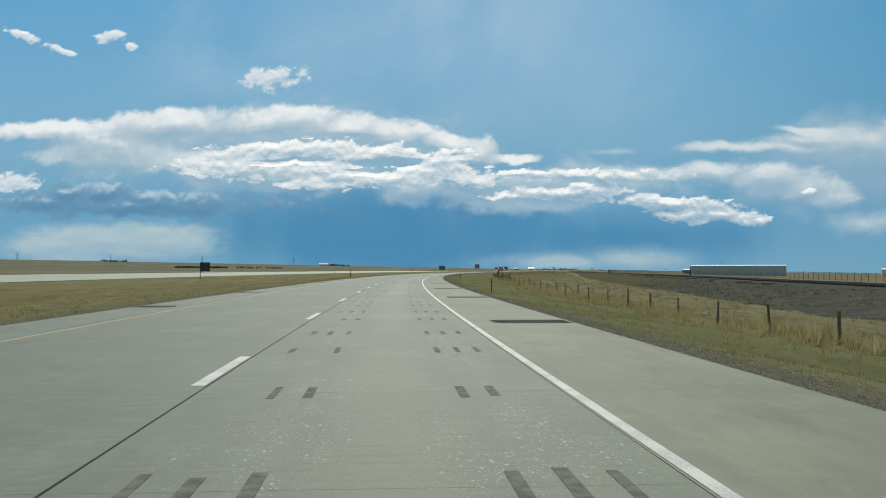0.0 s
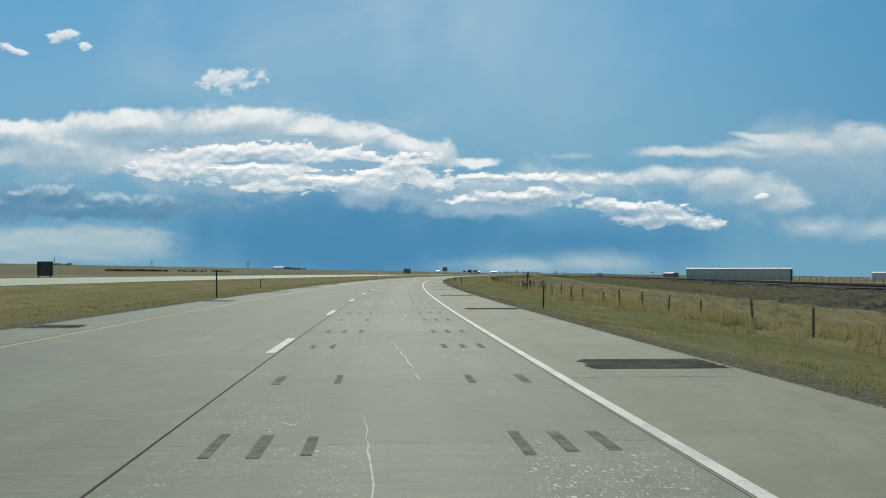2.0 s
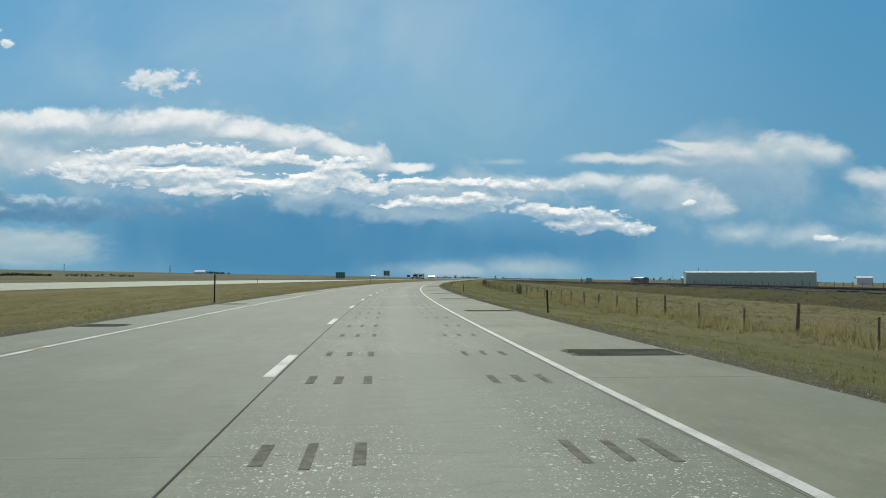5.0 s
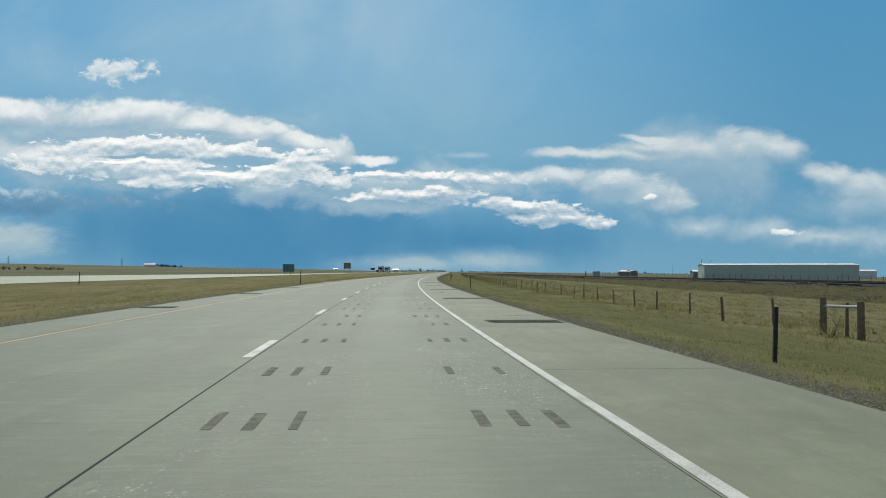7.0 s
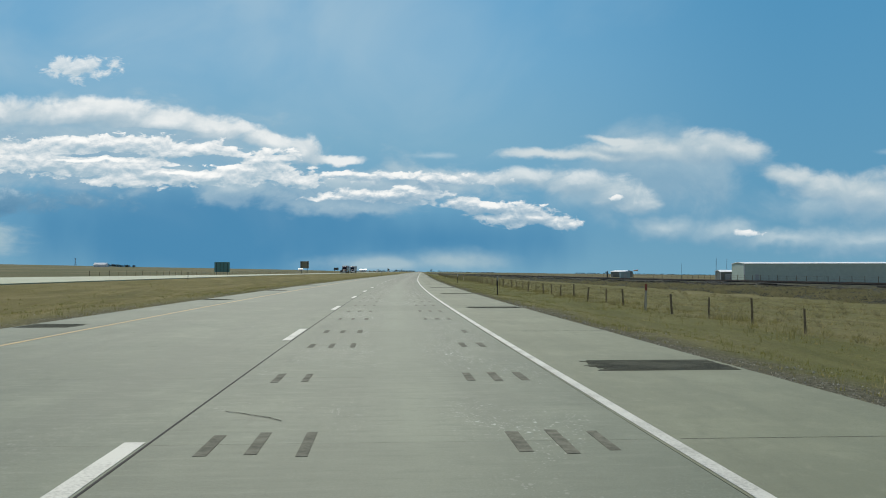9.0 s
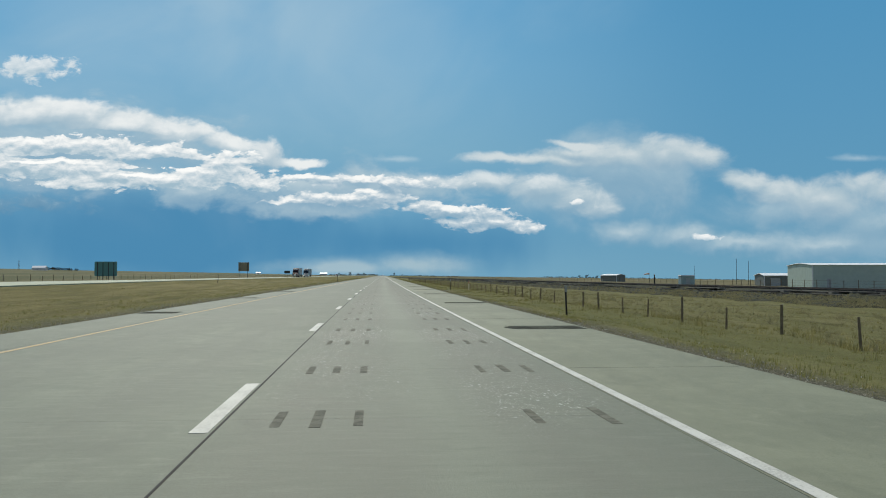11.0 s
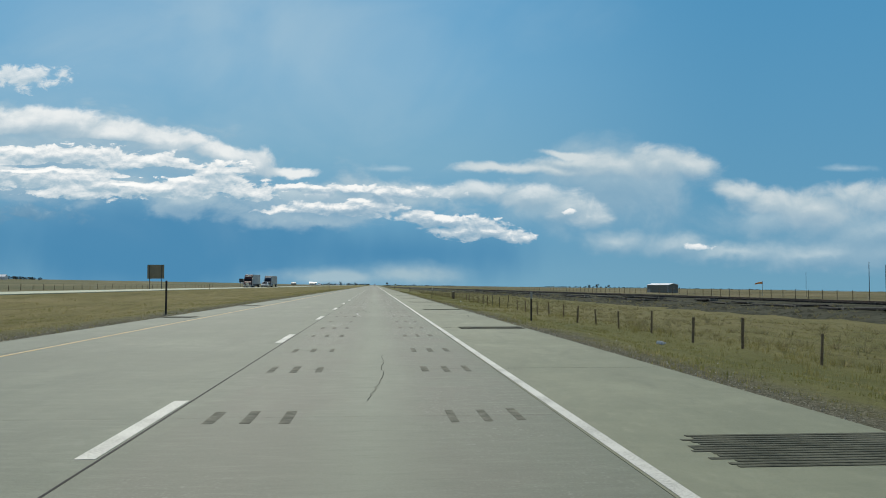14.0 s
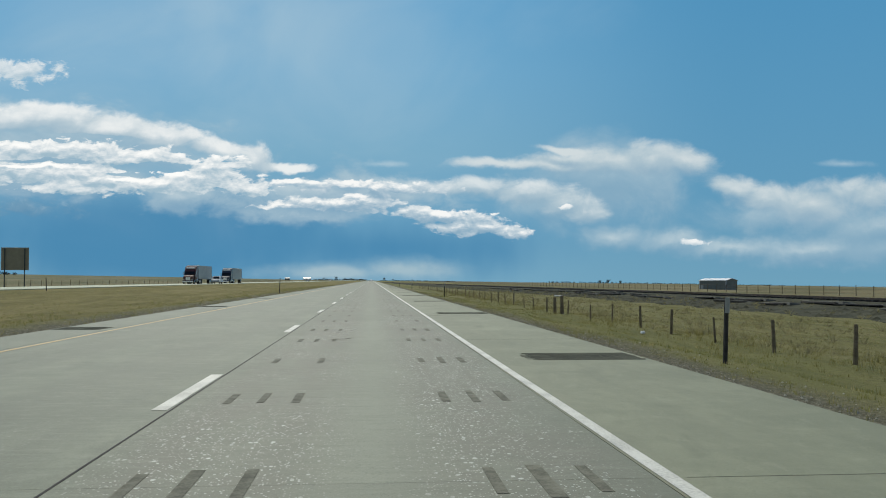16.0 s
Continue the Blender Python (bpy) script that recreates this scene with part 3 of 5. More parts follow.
def outline(bm, pts, y0, y1):
    """A side view (x, z) pushed from y0 to y1."""
    a = [bm.verts.new((x, y0, z)) for x, z in pts]
    b = [bm.verts.new((x, y1, z)) for x, z in pts]
    bm.faces.new(a)
    bm.faces.new(list(reversed(b)))
    for i in range(len(pts)):
        j = (i + 1) % len(pts)
        bm.faces.new((a[j], a[i], b[i], b[j]))
    bmesh.ops.recalc_face_normals(bm, faces=bm.faces)
    return bm


def strip_data(ss, es, z):
    """A sheet over stations ss and offsets es; z(s, e) gives its height. es may be a function of s."""
    ss = np.asarray(ss, float)
    es = np.asarray(es, float)
    sg, eg = np.meshgrid(ss, es, indexing="ij")
    zz = z(sg, eg) if callable(z) else np.full(sg.shape, float(z))
    v = along(sg, eg, zz).reshape(-1, 3)
    n, m = sg.shape
    i = (np.arange(n - 1)[:, None] * m + np.arange(m - 1)[None]).ravel()
    f = np.stack([i, i + 1, i + m + 1, i + m], 1)
    return v, f, np.stack([eg.ravel(), sg.ravel()], 1)


def slab_mesh(name, ss, e0, e1, top, thick, material, wave=None):
    """A band of pavement with sides, from e0 to e1 (numbers, or functions of s)."""
    ss = np.asarray(ss, float)
    a = e0(ss) if callable(e0) else np.full(len(ss), float(e0))
    b = e1(ss) if callable(e1) else np.full(len(ss), float(e1))
    t = top if callable(top) else (lambda s, e: np.full(np.shape(s), float(top)))
    cols = [(a, -thick), (a, 0), (b, 0), (b, -thick)]
    v, uv = [], []
    for e, dz in cols:
        v.append(along(ss, e, t(ss, e) + dz))
        uv.append(np.stack([e, ss], 1))
    n = len(ss)
    v, uv = np.concatenate(v), np.concatenate(uv)
    f = []
    for k in range(3):
        for i in range(n - 1):
            f.append((k * n + i, (k + 1) * n + i, (k + 1) * n + i + 1, k * n + i + 1))
    f.append((0, 3 * n, 2 * n, n))
    f.append((n - 1, 2 * n - 1, 3 * n - 1, 4 * n - 1))
    return mesh_of(name, v, f, material, uv)


def blend(s, lo, hi):
    t = np.clip((np.asarray(s, float) - lo) / (hi - lo), 0, 1)
    return t * t * (3 - 2 * t)


# ---- the lie of the land ----
def opp_near(s):
    return -32.5 + 1.5 * blend(s, 380, 620)


def opp_far(s):
    return opp_near(s) - 12.0


def opp_top(s, e):
    w = blend(s, 380, 620)
    f = np.clip((opp_near(s) - e) / 12.0, 0, 1)
    return (0.10 + 0.25 * w) * (1 - f) + (0.60 - 0.25 * w) * f


def yellow_e(s):
    return -4.56 + 0.24 * blend(s, 400, 620)


def left_edge(s):
    return -6.42 + 0.5 * blend(s, 400, 620)


def rail_x(y):
    return 76.0 - 0.055 * (y - 250)


RIGHT_E = [6.05, 6.4, 8.0, 10.0, 13.0, 16.0, 22.0, 40.0, 90.0, 130.0, 160.0, 420.0, 1200.0, 5000.0]
RIGHT_Z = [-0.05, -0.10, -0.27, -0.60, -0.90, -0.95, -1.2, -1.85, -2.2, -2.4, -3.3, -6.0, -16.0, -70.0]


def land(s, e):
    s, e = np.broadcast_arrays(np.asarray(s, float), np.asarray(e, float))
    z = np.interp(e, RIGHT_E, RIGHT_Z)
    z = np.where(e < 6.0, -0.14, z)
    z = z + np.interp(s, [0, 70, 105, 330, 420, 540, 620], [-0.24, -0.2, 0.0, 0.08, -0.05, -0.1, -0.25]) * blend(e, 7.5, 14.5) * (1 - blend(e, 20, 40))
    le, on, of = left_edge(s), opp_near(s), opp_far(s)
    zn, zf = opp_top(s, on), opp_top(s, of)
    d = e - le
    ditch = np.interp(-d, [0.0, 0.4, 1.2, 3.0, 10.0, 18.0], [-0.05, 0.0, 0.05, -0.12, -0.6, -0.5])
    f = np.clip((le - 18.0 - e) / np.maximum(le - 18.0 - on, 0.1), 0, 1)
    zl = np.where(e > le - 18.0, ditch, -0.5 * (1 - f) + (zn - 0.05) * f)
    zl = np.where(e <= on, opp_top(s, e) - 0.12, zl)
    rise = 0.0128 * (1 + 0.45 * blend(s, 800, 2200))
    g = of - e
    out = (zf - 0.1) * np.interp(g, [0, 6, 40], [1, 0.5, 0.3]) + np.maximum(g - 90, 0) * rise * np.interp(g, [90, 500], [0.7, 1.0])
    zl = np.where(e < of, out, zl)
    return np.where(e < le, zl, z)


def rough_land(s, e):
    z = land(s, e)
    p = along(s, e)
    k = np.clip((np.abs(e + 0.15) - 6.6) / 3.0, 0, 1) * np.where((e < opp_near(s) + 2) & (e > opp_far(s) - 2), 0, 1)
    x, y = p[..., 0], p[..., 1]
    w = 0.05 * np.sin(x * 0.9 + 1.3 * np.sin(y * 0.31)) + 0.06 * np.sin(y * 0.57 + 2 * np.sin(x * 0.23)) + 0.03 * np.sin(x * 2.1 + y * 1.7)
    far = np.clip((np.abs(e) - 200) / 400, 0, 1)
    w2 = far * (1.2 * np.sin(x * 0.006 + 2.0 * np.sin(y * 0.0021)) + 0.8 * np.sin(y * 0.011 + x * 0.004))
    return z + k * w + w2


def ground_z(x, y):
    s, e = station(x, y)
    return float(rough_land(s, e))


def make_ground():
    ss = np.concatenate([[-3500, -2000, -1000, -500, -250, -120], np.arange(-60, 780, 3.0), np.arange(780, 1400, 12.0), [1400, 1500, 1650, 1800, 2000, 2250, 2500, 2800, 3200, 3800, 4600]])
    es = [-4600, -3600, -2800, -2200, -1700, -1300, -1000, -760, -560, -420, -320, -240, -180, -130, -100, -80, -66, -56, -50, -47, -45, -44.4, -42.8, -38, -34, -32.4, -30.8, -29, -27, -25, -22,
          -19, -16.5, -14, -12, -10, -9, -8, -7.2, -6.7, -6.45, -6.1, -5.6, 0, 5.8, 6.0, 6.1, 6.5, 7.0, 7.6, 8.3, 9, 10, 11, 12, 13, 14, 15, 16, 17, 18.5, 20, 22, 25, 28, 32, 36, 40, 46, 52,
          60, 70, 82, 96, 112, 130, 150, 175, 210, 260, 330, 420, 560, 760, 1000, 1300, 1700, 2200, 2800, 3600, 4600]
    v, f, uv = strip_data(ss, es, rough_land)
    ob = new("ground", mesh_of("ground", v, f, GROUND, uv, True))
    tagged(ob, "wide dry prairie of olive and tan grass", "ground", kind="structure")


make_ground()


# ---- pavement ----
# the slabs are of uneven length; these joints are known, the rest lie between them
KNOWN = [-40.0, 2.0, 105.3, 109.2, 113.6, 118.1, 185.4, 188.9, 289.9, 293.4, 298.1, 331.9, 341.8, 375.1, 379.4, 382.7, 387.4, 391.7, 474.7, 478.3, 495.0, 498.6, 556.1, 560.9,
         598.1, 602.8, 607.0, 610.0, 614.8, 619.7, 624.1, 641.1, 645.0, 661.7, 665.8, 1000.0]
JOINTS = []
for a, b in zip(KNOWN, KNOWN[1:]):
    n = max(round((b - a) / 4.12), 1)
    JOINTS += [a + (b - a) / n * (i + (0, 0.09, -0.03, 0.08)[i % 4]) for i in range(n)]


def build_road():
    road = thing("road", "grey jointed concrete motorway carriageway with worn lane paint", "road", kind="structure")
    sub = np.concatenate([np.arange(-60, 1400, 4.0), np.arange(1400, 2700, 40.0)])
    base = under(new("sub_base", slab_mesh("sub_base", sub, lambda s: left_edge(s) + 0.02, 6.03, -0.012, 0.12, SEAL)), road)
    tagged(base, "dark joint filler")
    fine = np.concatenate([np.arange(-60, 740, 3.0), np.arange(740, 1400, 10.0), np.arange(1400, 2700, 40.0)])
    under(new("shoulder", slab_mesh("shoulder", fine, 3.574, 6.05, -0.001, 0.14, SHOULDER)), road)
    under(new("shoulder", slab_mesh("shoulder", fine, left_edge, lambda s: yellow_e(s) - 0.18, -0.001, 0.14, CONCRETE)), road)
    for name, e, w, m, lab in (("edge_line", lambda s: s * 0 + 3.65, 0.108, WHITE_PAINT, "solid white edge line"), ("edge_line", yellow_e, 0.095, YELLOW_PAINT, "solid yellow edge line")):
        tagged(under(new(name, slab_mesh(name, fine, lambda s: e(s) - w / 2, lambda s: e(s) + w / 2, 0.004, 0.003, m)), road), lab)
    k = -3
    while 2.56 + 12.192 * k < 900:
        s0 = 2.56 + 12.192 * k
        tagged(under(new("lane_dash", slab_mesh("lane_dash", np.linspace(s0, s0 + 3.05, 4), -0.175, -0.03, 0.004, 0.003, WHITE_PAINT)), road), "worn white lane dash")
        k += 1
    far_dash = [slab_mesh("d", [2.56 + 12.192 * j, 2.56 + 12.192 * j + 3.05], -0.175, -0.03, 0.004, 0.003, WHITE_PAINT) for j in range(k, k + 36)]
    bm = bmesh.new()
    for me in far_dash:
        bm.from_mesh(me)
        bpy.data.meshes.remove(me)
    tagged(part("far_lane_dashes", bm, WHITE_PAINT, road), "far white lane dashes", kind="stuff")
    return road


ROAD = build_road()


def build_opposite():
    road = thing("opposite_road", "pale concrete carriageway across the grass median", "road", kind="structure")
    ss = np.concatenate([np.arange(-60, 1000, 6.0), np.arange(1000, 1400, 20.0), np.arange(1400, 2700, 40.0)])
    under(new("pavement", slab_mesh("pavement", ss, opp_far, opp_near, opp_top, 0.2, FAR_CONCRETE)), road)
    for off, w, m, lab in ((-1.2, 0.15, YELLOW_PAINT, "yellow line"), (-8.6, 0.15, WHITE_PAINT, "white edge line")):
        tagged(under(new("edge_line", slab_mesh("edge_line", ss, lambda s: opp_near(s) + off - w / 2, lambda s: opp_near(s) + off + w / 2, lambda s, e: opp_top(s, e) + 0.005, 0.003, m)), road), lab)


build_opposite()


# ---- railway beside the road ----
BANK = [(-11.5, -2.35), (-9.5, -1.55), (-6.0, -1.12), (-3.4, -0.75), (-2.3, -0.52), (2.3, -0.52), (3.6, -0.8), (6.0, -1.3), (9.0, -1.85)]


def bank_spread(y):
    """The near slope of the bank is wider where the railway stands off from the road."""
    return 7.5 - 4.5 * blend(y, 330, 620)


def bank_drop(y):
    """The line sinks a little as it nears the road."""
    return -0.32 * blend(y, 400, 640)


def build_railway():
    rail = thing("railway", "single railway track on a dark ballast bank", "railway", kind="structure")
    prof = BANK
    ys = np.arange(-60, 1500, 4.0)
    rng = np.random.RandomState(4)
    v = np.array([[rail_x(y) + dx - float(bank_spread(y)) * (0 if dx > -3 else (-dx - 2.3) / 7.2) + (rng.rand() - 0.5) * 0.5 * (abs(dx) > 3), y, z + float(bank_drop(y)) + (rng.rand() - 0.5) * 0.16 * (abs(dx) > 3)] for y in ys for dx, z in prof])
    m = len(prof)
    f = [(i * m + j, i * m + j + 1, (i + 1) * m + j + 1, (i + 1) * m + j) for i in range(len(ys) - 1) for j in range(m - 1)]
    under(new("ballast_bank", mesh_of("ballast_bank", v, f, BALLAST)), rail)
    for dx in (-0.72, 0.72):
        bm = bmesh.new()
        for y in range(-60, 1480, 20):
            x0, x1 = rail_x(y) + dx, rail_x(y + 20) + dx
            for a, b, z0, z1 in ((0.06, 0.06, -0.36, -0.33), (0.02, 0.02, -0.33, -0.23), (0.035, 0.035, -0.23, -0.19)):
                d, g = float(bank_drop(y)), float(bank_drop(y + 20))
                q = [bm.verts.new(p) for p in ((x0 - a, y, z0 + d), (x1 - a, y + 20, z0 + g), (x1 + a, y + 20, z0 + g), (x0 + a, y, z0 + d), (x0 - a, y, z1 + d), (x1 - a, y + 20, z1 + g), (x1 + a, y + 20, z1 + g), (x0 + a, y, z1 + d))]
                for g in ((0, 1, 2, 3), (7, 6, 5, 4), (0, 4, 5, 1), (2, 6, 7, 3)):
                    bm.faces.new([q[i] for i in g])
        part("rail", bm, RUST, rail, "rusty steel rail")
    bm = bmesh.new()
    for i in range(900):
        y = 60 + i * 1.1
        x = rail_x(y)
        box(bm, x - 1.3, x + 1.3, y - 0.12, y + 0.12, -0.54 + float(bank_drop(y)), -0.37 + float(bank_drop(y)))
    tagged(part("sleepers", bm, DARK_WOOD, rail), "dark wooden sleepers", kind="stuff")
    return rail


build_railway()


def old_sleeper():
    ob = thing("discarded_sleeper", "weathered dark timber lying on the railway bank", "timber", group="discarded railway timbers")
    bm = box(bmesh.new(), -0.55, 0.55, -1.9, 1.9, 0, 0.19, 0.02)
    part("timber", bm, TIE_TOP, ob)
    bm = box(bmesh.new(), -0.9, -0.56, -1.5, 1.7, 0, 0.12, 0.02)
    part("timber", bm, DARK_WOOD, ob)
    return ob


def scatter_sleepers():
    rng = random.Random(7)
    first = old_sleeper()
    y = 120.0
    n = 0
    while y < 900:
        dx = -3.3 - rng.random() * 2.6
        z = -0.72 - (-(dx) - 3.4) * 0.155 + 0.02 + float(bank_drop(y))
        m = pose(rail_x(y) + dx, y, z, rng.uniform(-1, 1), 6, 3 + rng.uniform(-5, 5)) @ Matrix.Diagonal((1, rng.uniform(0.8, 2.6), rng.uniform(0.7, 1.5), 1))
        if n == 0:
            first.matrix_basis = m
        else:
            c = copy_thing(first, m)
            c.matrix_basis = m
        n += 1
        y += rng.uniform(1.5, 8.0)


scatter_sleepers()


# ---- roadside fence ----
def fence_e(s):
    return 16.2 - 1.3 * blend(s, 380, 600)


def post_mesh(name, r, h, seed, material, deep=0.4):
    rng = random.Random(seed)
    bm = bmesh.new()
    sides, rings = 8, []
    for z, k in ((-deep, 1.0), (0.3, 1.04), (h * 0.7, 0.96), (h - 0.02, 0.93), (h, 0.82)):
        rings.append([bm.verts.new((r * k * (1 + rng.uniform(-0.1, 0.1)) * math.cos(a), r * k * (1 + rng.uniform(-0.1, 0.1)) * math.sin(a), z)) for a in (2 * math.pi * i / sides for i in range(sides))])
    for p, q in zip(rings, rings[1:]):
        for i in range(sides):
            j = (i + 1) % sides
            bm.faces.new((p[i], p[j], q[j], q[i]))
    bm.faces.new(rings[-1])
    me = bpy.data.meshes.new(name)
    bm.to_mesh(me)
    bm.free()
    me.materials.append(material)
    return me


def build_far_fence():
    """The same kind of fence beyond the far carriageway."""
    fence = thing("wire_fence", "thin wooden post and wire fence beyond the far carriageway", "fence")
    rng = random.Random(12)
    kinds = [post_mesh("post", 0.055, h, 40 + i, WOOD) for i, h in enumerate((1.2, 1.0))]
    tops = []
    for i in range(150):
        s = 545 + i * 5.6
        e = float(opp_far(s)) - 19.5 + rng.uniform(-0.1, 0.1)
        p = along(s, e, rough_land(s, e))
        ob = under(new("post", kinds[i % 2]), fence)
        ob.matrix_basis = Matrix.Translation(p) @ pose(0, 0, 0, rng.uniform(-3, 3), rng.uniform(-3, 3), 0)
        tops.append(p)
    for h in (0.5, 1.0):
        bm = bmesh.new()
        for a, b in zip(tops, tops[1:]):
            rod(bm, (a[0], a[1], a[2] + h), (b[0], b[1], b[2] + h), 0.003, sides=3)
        part("wire", bm, WIRE, fence, "strand of wire")


build_far_fence()


# posts whose place is known; the others stand evenly between them
POSTS = [-20.0, 20.7, 26.0, 32.0, 53.1, 59.6, 81.2, 104.1, 109.2, 115.4, 136.2, 143.5, 187.0, 203.6, 235.2, 314.9, 354.2, 395.0, 424.9, 447.0, 492.3, 497.0, 502.3,
         522.0, 531.6, 550.1, 570.6, 594.3, 615.6, 630.1, 649.5, 655.9, 675.6, 694.8, 704.7, 717.2, 900.0]


def build_fence():
    fence = thing("wire_fence", "weathered wooden post and wire fence along the verge", "fence")
    rng = random.Random(11)
    kinds = [post_mesh("post", r, h, i, WOOD) for i, (r, h) in enumerate(((0.053, 1.06), (0.046, 1.0), (0.059, 1.1), (0.041, 0.94)))]
    slim = post_mesh("post", 0.032, 1.2, 7, DARK_WOOD)
    tops = []
    for a, b in zip(POSTS, POSTS[1:]):
        n = max(round((b - a) / 5.15), 1)
        for s in (a + (b - a) * i / n for i in range(n)):
            e = float(fence_e(s)) + rng.uniform(-0.1, 0.1)
            p = along(s, e)
            z = float(rough_land(s, e))
            ob = under(new("post", slim if 655 < s < 667 else kinds[rng.randrange(4)]), fence)
            ob.matrix_basis = Matrix.Translation((p[0], p[1], z)) @ pose(0, 0, 0, rng.uniform(-4, 4), rng.uniform(-4, 4), rng.uniform(0, 360))
            tops.append((p[0], p[1], z))
    for h in (0.35, 0.62, 0.88, 1.02):
        bm = bmesh.new()
        for a, b in zip(tops, tops[1:]):
            rod(bm, (a[0], a[1], a[2] + h), (b[0], b[1], b[2] + h), 0.0025, sides=3)
        part("wire", bm, WIRE, fence, "strand of wire")
    # two heavy brace assemblies
    for s in (308.2, 711.0):
        for k in (0.0, 2.3):
            e = float(fence_e(s + k)) - 0.3
            p = along(s + k, e)
            ob = under(new("brace_post", post_mesh("brace_post", 0.115, 1.2, 20 + int(s + k), WOOD)), fence)
            ob.matrix_basis = Matrix.Translation((p[0], p[1], float(rough_land(s + k, e))))
        a, b = along(s, float(fence_e(s)) - 0.3, 0.13), along(s + 2.3, float(fence_e(s + 2.3)) - 0.3, 0.08)
        part("brace_rail", rod(bmesh.new(), a, b, 0.045), FILLER, fence, "pale weathered rail")


build_fence()


def fence_corner():
    """A corner of the fence: stout posts, a rail between two of them, and a tall rusty stake."""
    fence = thing("fence_corner", "stout weathered corner posts with a rail, in tall grass", "fence")
    spots = [(190.0, 16.6, 0.13, 1.25), (194.6, 19.6, 0.12, 1.2), (197.0, 18.2, 0.19, 1.35)]
    tops = []
    for i, (s, e, r, h) in enumerate(spots):
        ob = under(new("post", post_mesh("post", r, h, 60 + i, WOOD)), fence)
        p = along(s, e, rough_land(s, e))
        ob.matrix_basis = Matrix.Translation(p) @ pose(0, 0, 0, 1.5 - i, 2 * i - 2, 40 * i)
        tops.append(Vector(p))
    for h in (0.5, 0.95):
        part("rail", rod(bmesh.new(), tops[0] + Vector((0, 0, h)), tops[1] + Vector((0, 0, h)), 0.05, 0.045), WOOD, fence)
    stake = thing("stake", "tall rusty steel post with a wide head, in scrub", "post")
    p = along(188.0, 16.9, rough_land(188.0, 16.9))
    stake.matrix_basis = Matrix.Translation(p) @ pose(0, 0, 0, 0, 1.5, heading(188))
    part("post", box(bmesh.new(), -0.07, 0.07, -0.06, 0.06, -0.4, 2.0, 0.01), OXIDE, stake)
    part("head", box(bmesh.new(), -0.13, 0.13, -0.05, 0.05, 1.45, 2.2, 0.02), OXIDE, stake, "rust-brown plate")
    cabinet = thing("utility_box", "pale utility box with white lid by the fence", "utility box")
    p = along(201.5, 17.9, rough_land(201.5, 17.9))
    cabinet.matrix_basis = Matrix.Translation(p) @ pose(0, 0, 0, 0, 0, heading(201))
    part("body", box(bmesh.new(), -0.28, 0.28, -0.25, 0.25, -0.1, 0.85, 0.03), SIGN_BACK, cabinet, "weathered pale casing")
    part("lid", box(bmesh.new(), -0.34, 0.34, -0.3, 0.3, 0.85, 0.92, 0.02), TRIM, cabinet, "white lid")
    marker = thing("cable_marker", "teal plastic cable marker beside the fence", "marker post")
    p = along(201.8, 19.2, rough_land(201.8, 19.2))
    marker.matrix_basis = Matrix.Translation(p) @ pose(0, 0, 0, 0, 0, heading(201))
    part("post", rod(bmesh.new(), (0, 0, -0.3), (0, 0, 0.9), 0.12, 0.12, 10), SIGN_TEAL, marker)
    part("cap", rod(bmesh.new(), (0, 0, 0.9), (0, 0, 1.05), 0.15, 0.08, 10), SIGN_TEAL, marker)


OXIDE = plain("rust_brown_steel", (0.10, 0.062, 0.045), (0.17, 0.11, 0.085), 4.0, 0.8, 0.1, 0.3)
fence_corner()


# ---- reflector posts ----
def delineator(label, top, h=1.12):
    ob = thing("delineator_post", label, "marker post", group="roadside marker posts")
    part("post", box(bmesh.new(), -0.033, 0.033, -0.03, 0.03, -0.5, h, 0.006), DARK_WOOD, ob)
    if top:
        part("reflector_sheet", box(bmesh.new(), -0.044, 0.044, -0.045, -0.031, 0.92, 1.2, 0.004), REFLECTOR, ob, "pale grey reflective plate")
    return ob


SET_BACK = {0: 8.22, 1: 8.38, 2: 8.02, 4: 8.44, 7: 8.95, 8: 9.1, 9: 8.33, 10: 8.25}


def place_delineators():
    rng = random.Random(3)
    plain_post = delineator("dark plain marker post beside the shoulder", False, 0.97)
    topped = delineator("dark marker post with pale reflective top beside the shoulder", True)
    inner = delineator("dark plain marker post in the grass median", False, 1.35)
    outer = delineator("dark marker post beside the far carriageway", False, 1.25)
    short = delineator("short leaning dark post low in the median", False, 0.95)
    used = set()

    def put(base, s, e, lean=0.0):
        m = Matrix.Translation(along(s, e, rough_land(s, e))) @ pose(0, 0, 0, rng.uniform(-2, 2), lean or rng.uniform(-3, 3), heading(s) + rng.uniform(-6, 6))
        if base in used:
            copy_thing(base, m)
        else:
            base.matrix_basis = m
            used.add(base)

    for i in range(15):
        s = 52.2 + (61.3 * i if i < 6 else 306.5 + 61.7 * (i - 5)) + {0: 0.9, 10: 1.0, 2: -1.0}.get(i, 0.0)
        put(topped if i == 1 or i >= 6 else plain_post, s, SET_BACK.get(i, 8.15), -5 if i == 2 else 0.0)
    # the median has one at about every second place
    for s, e in ((118.5, -7.0), (242.0, -7.0), (362.7, -7.0), (605.5, -6.5), (733.5, -6.5)):
        put(inner, s, e)
    for i in range(7):
        put(outer, 123.5 + 123.6 * i, -29.8)
    put(short, 160.0, -12.0)
    put(short, 602.0, -27.0, 8)


place_delineators()


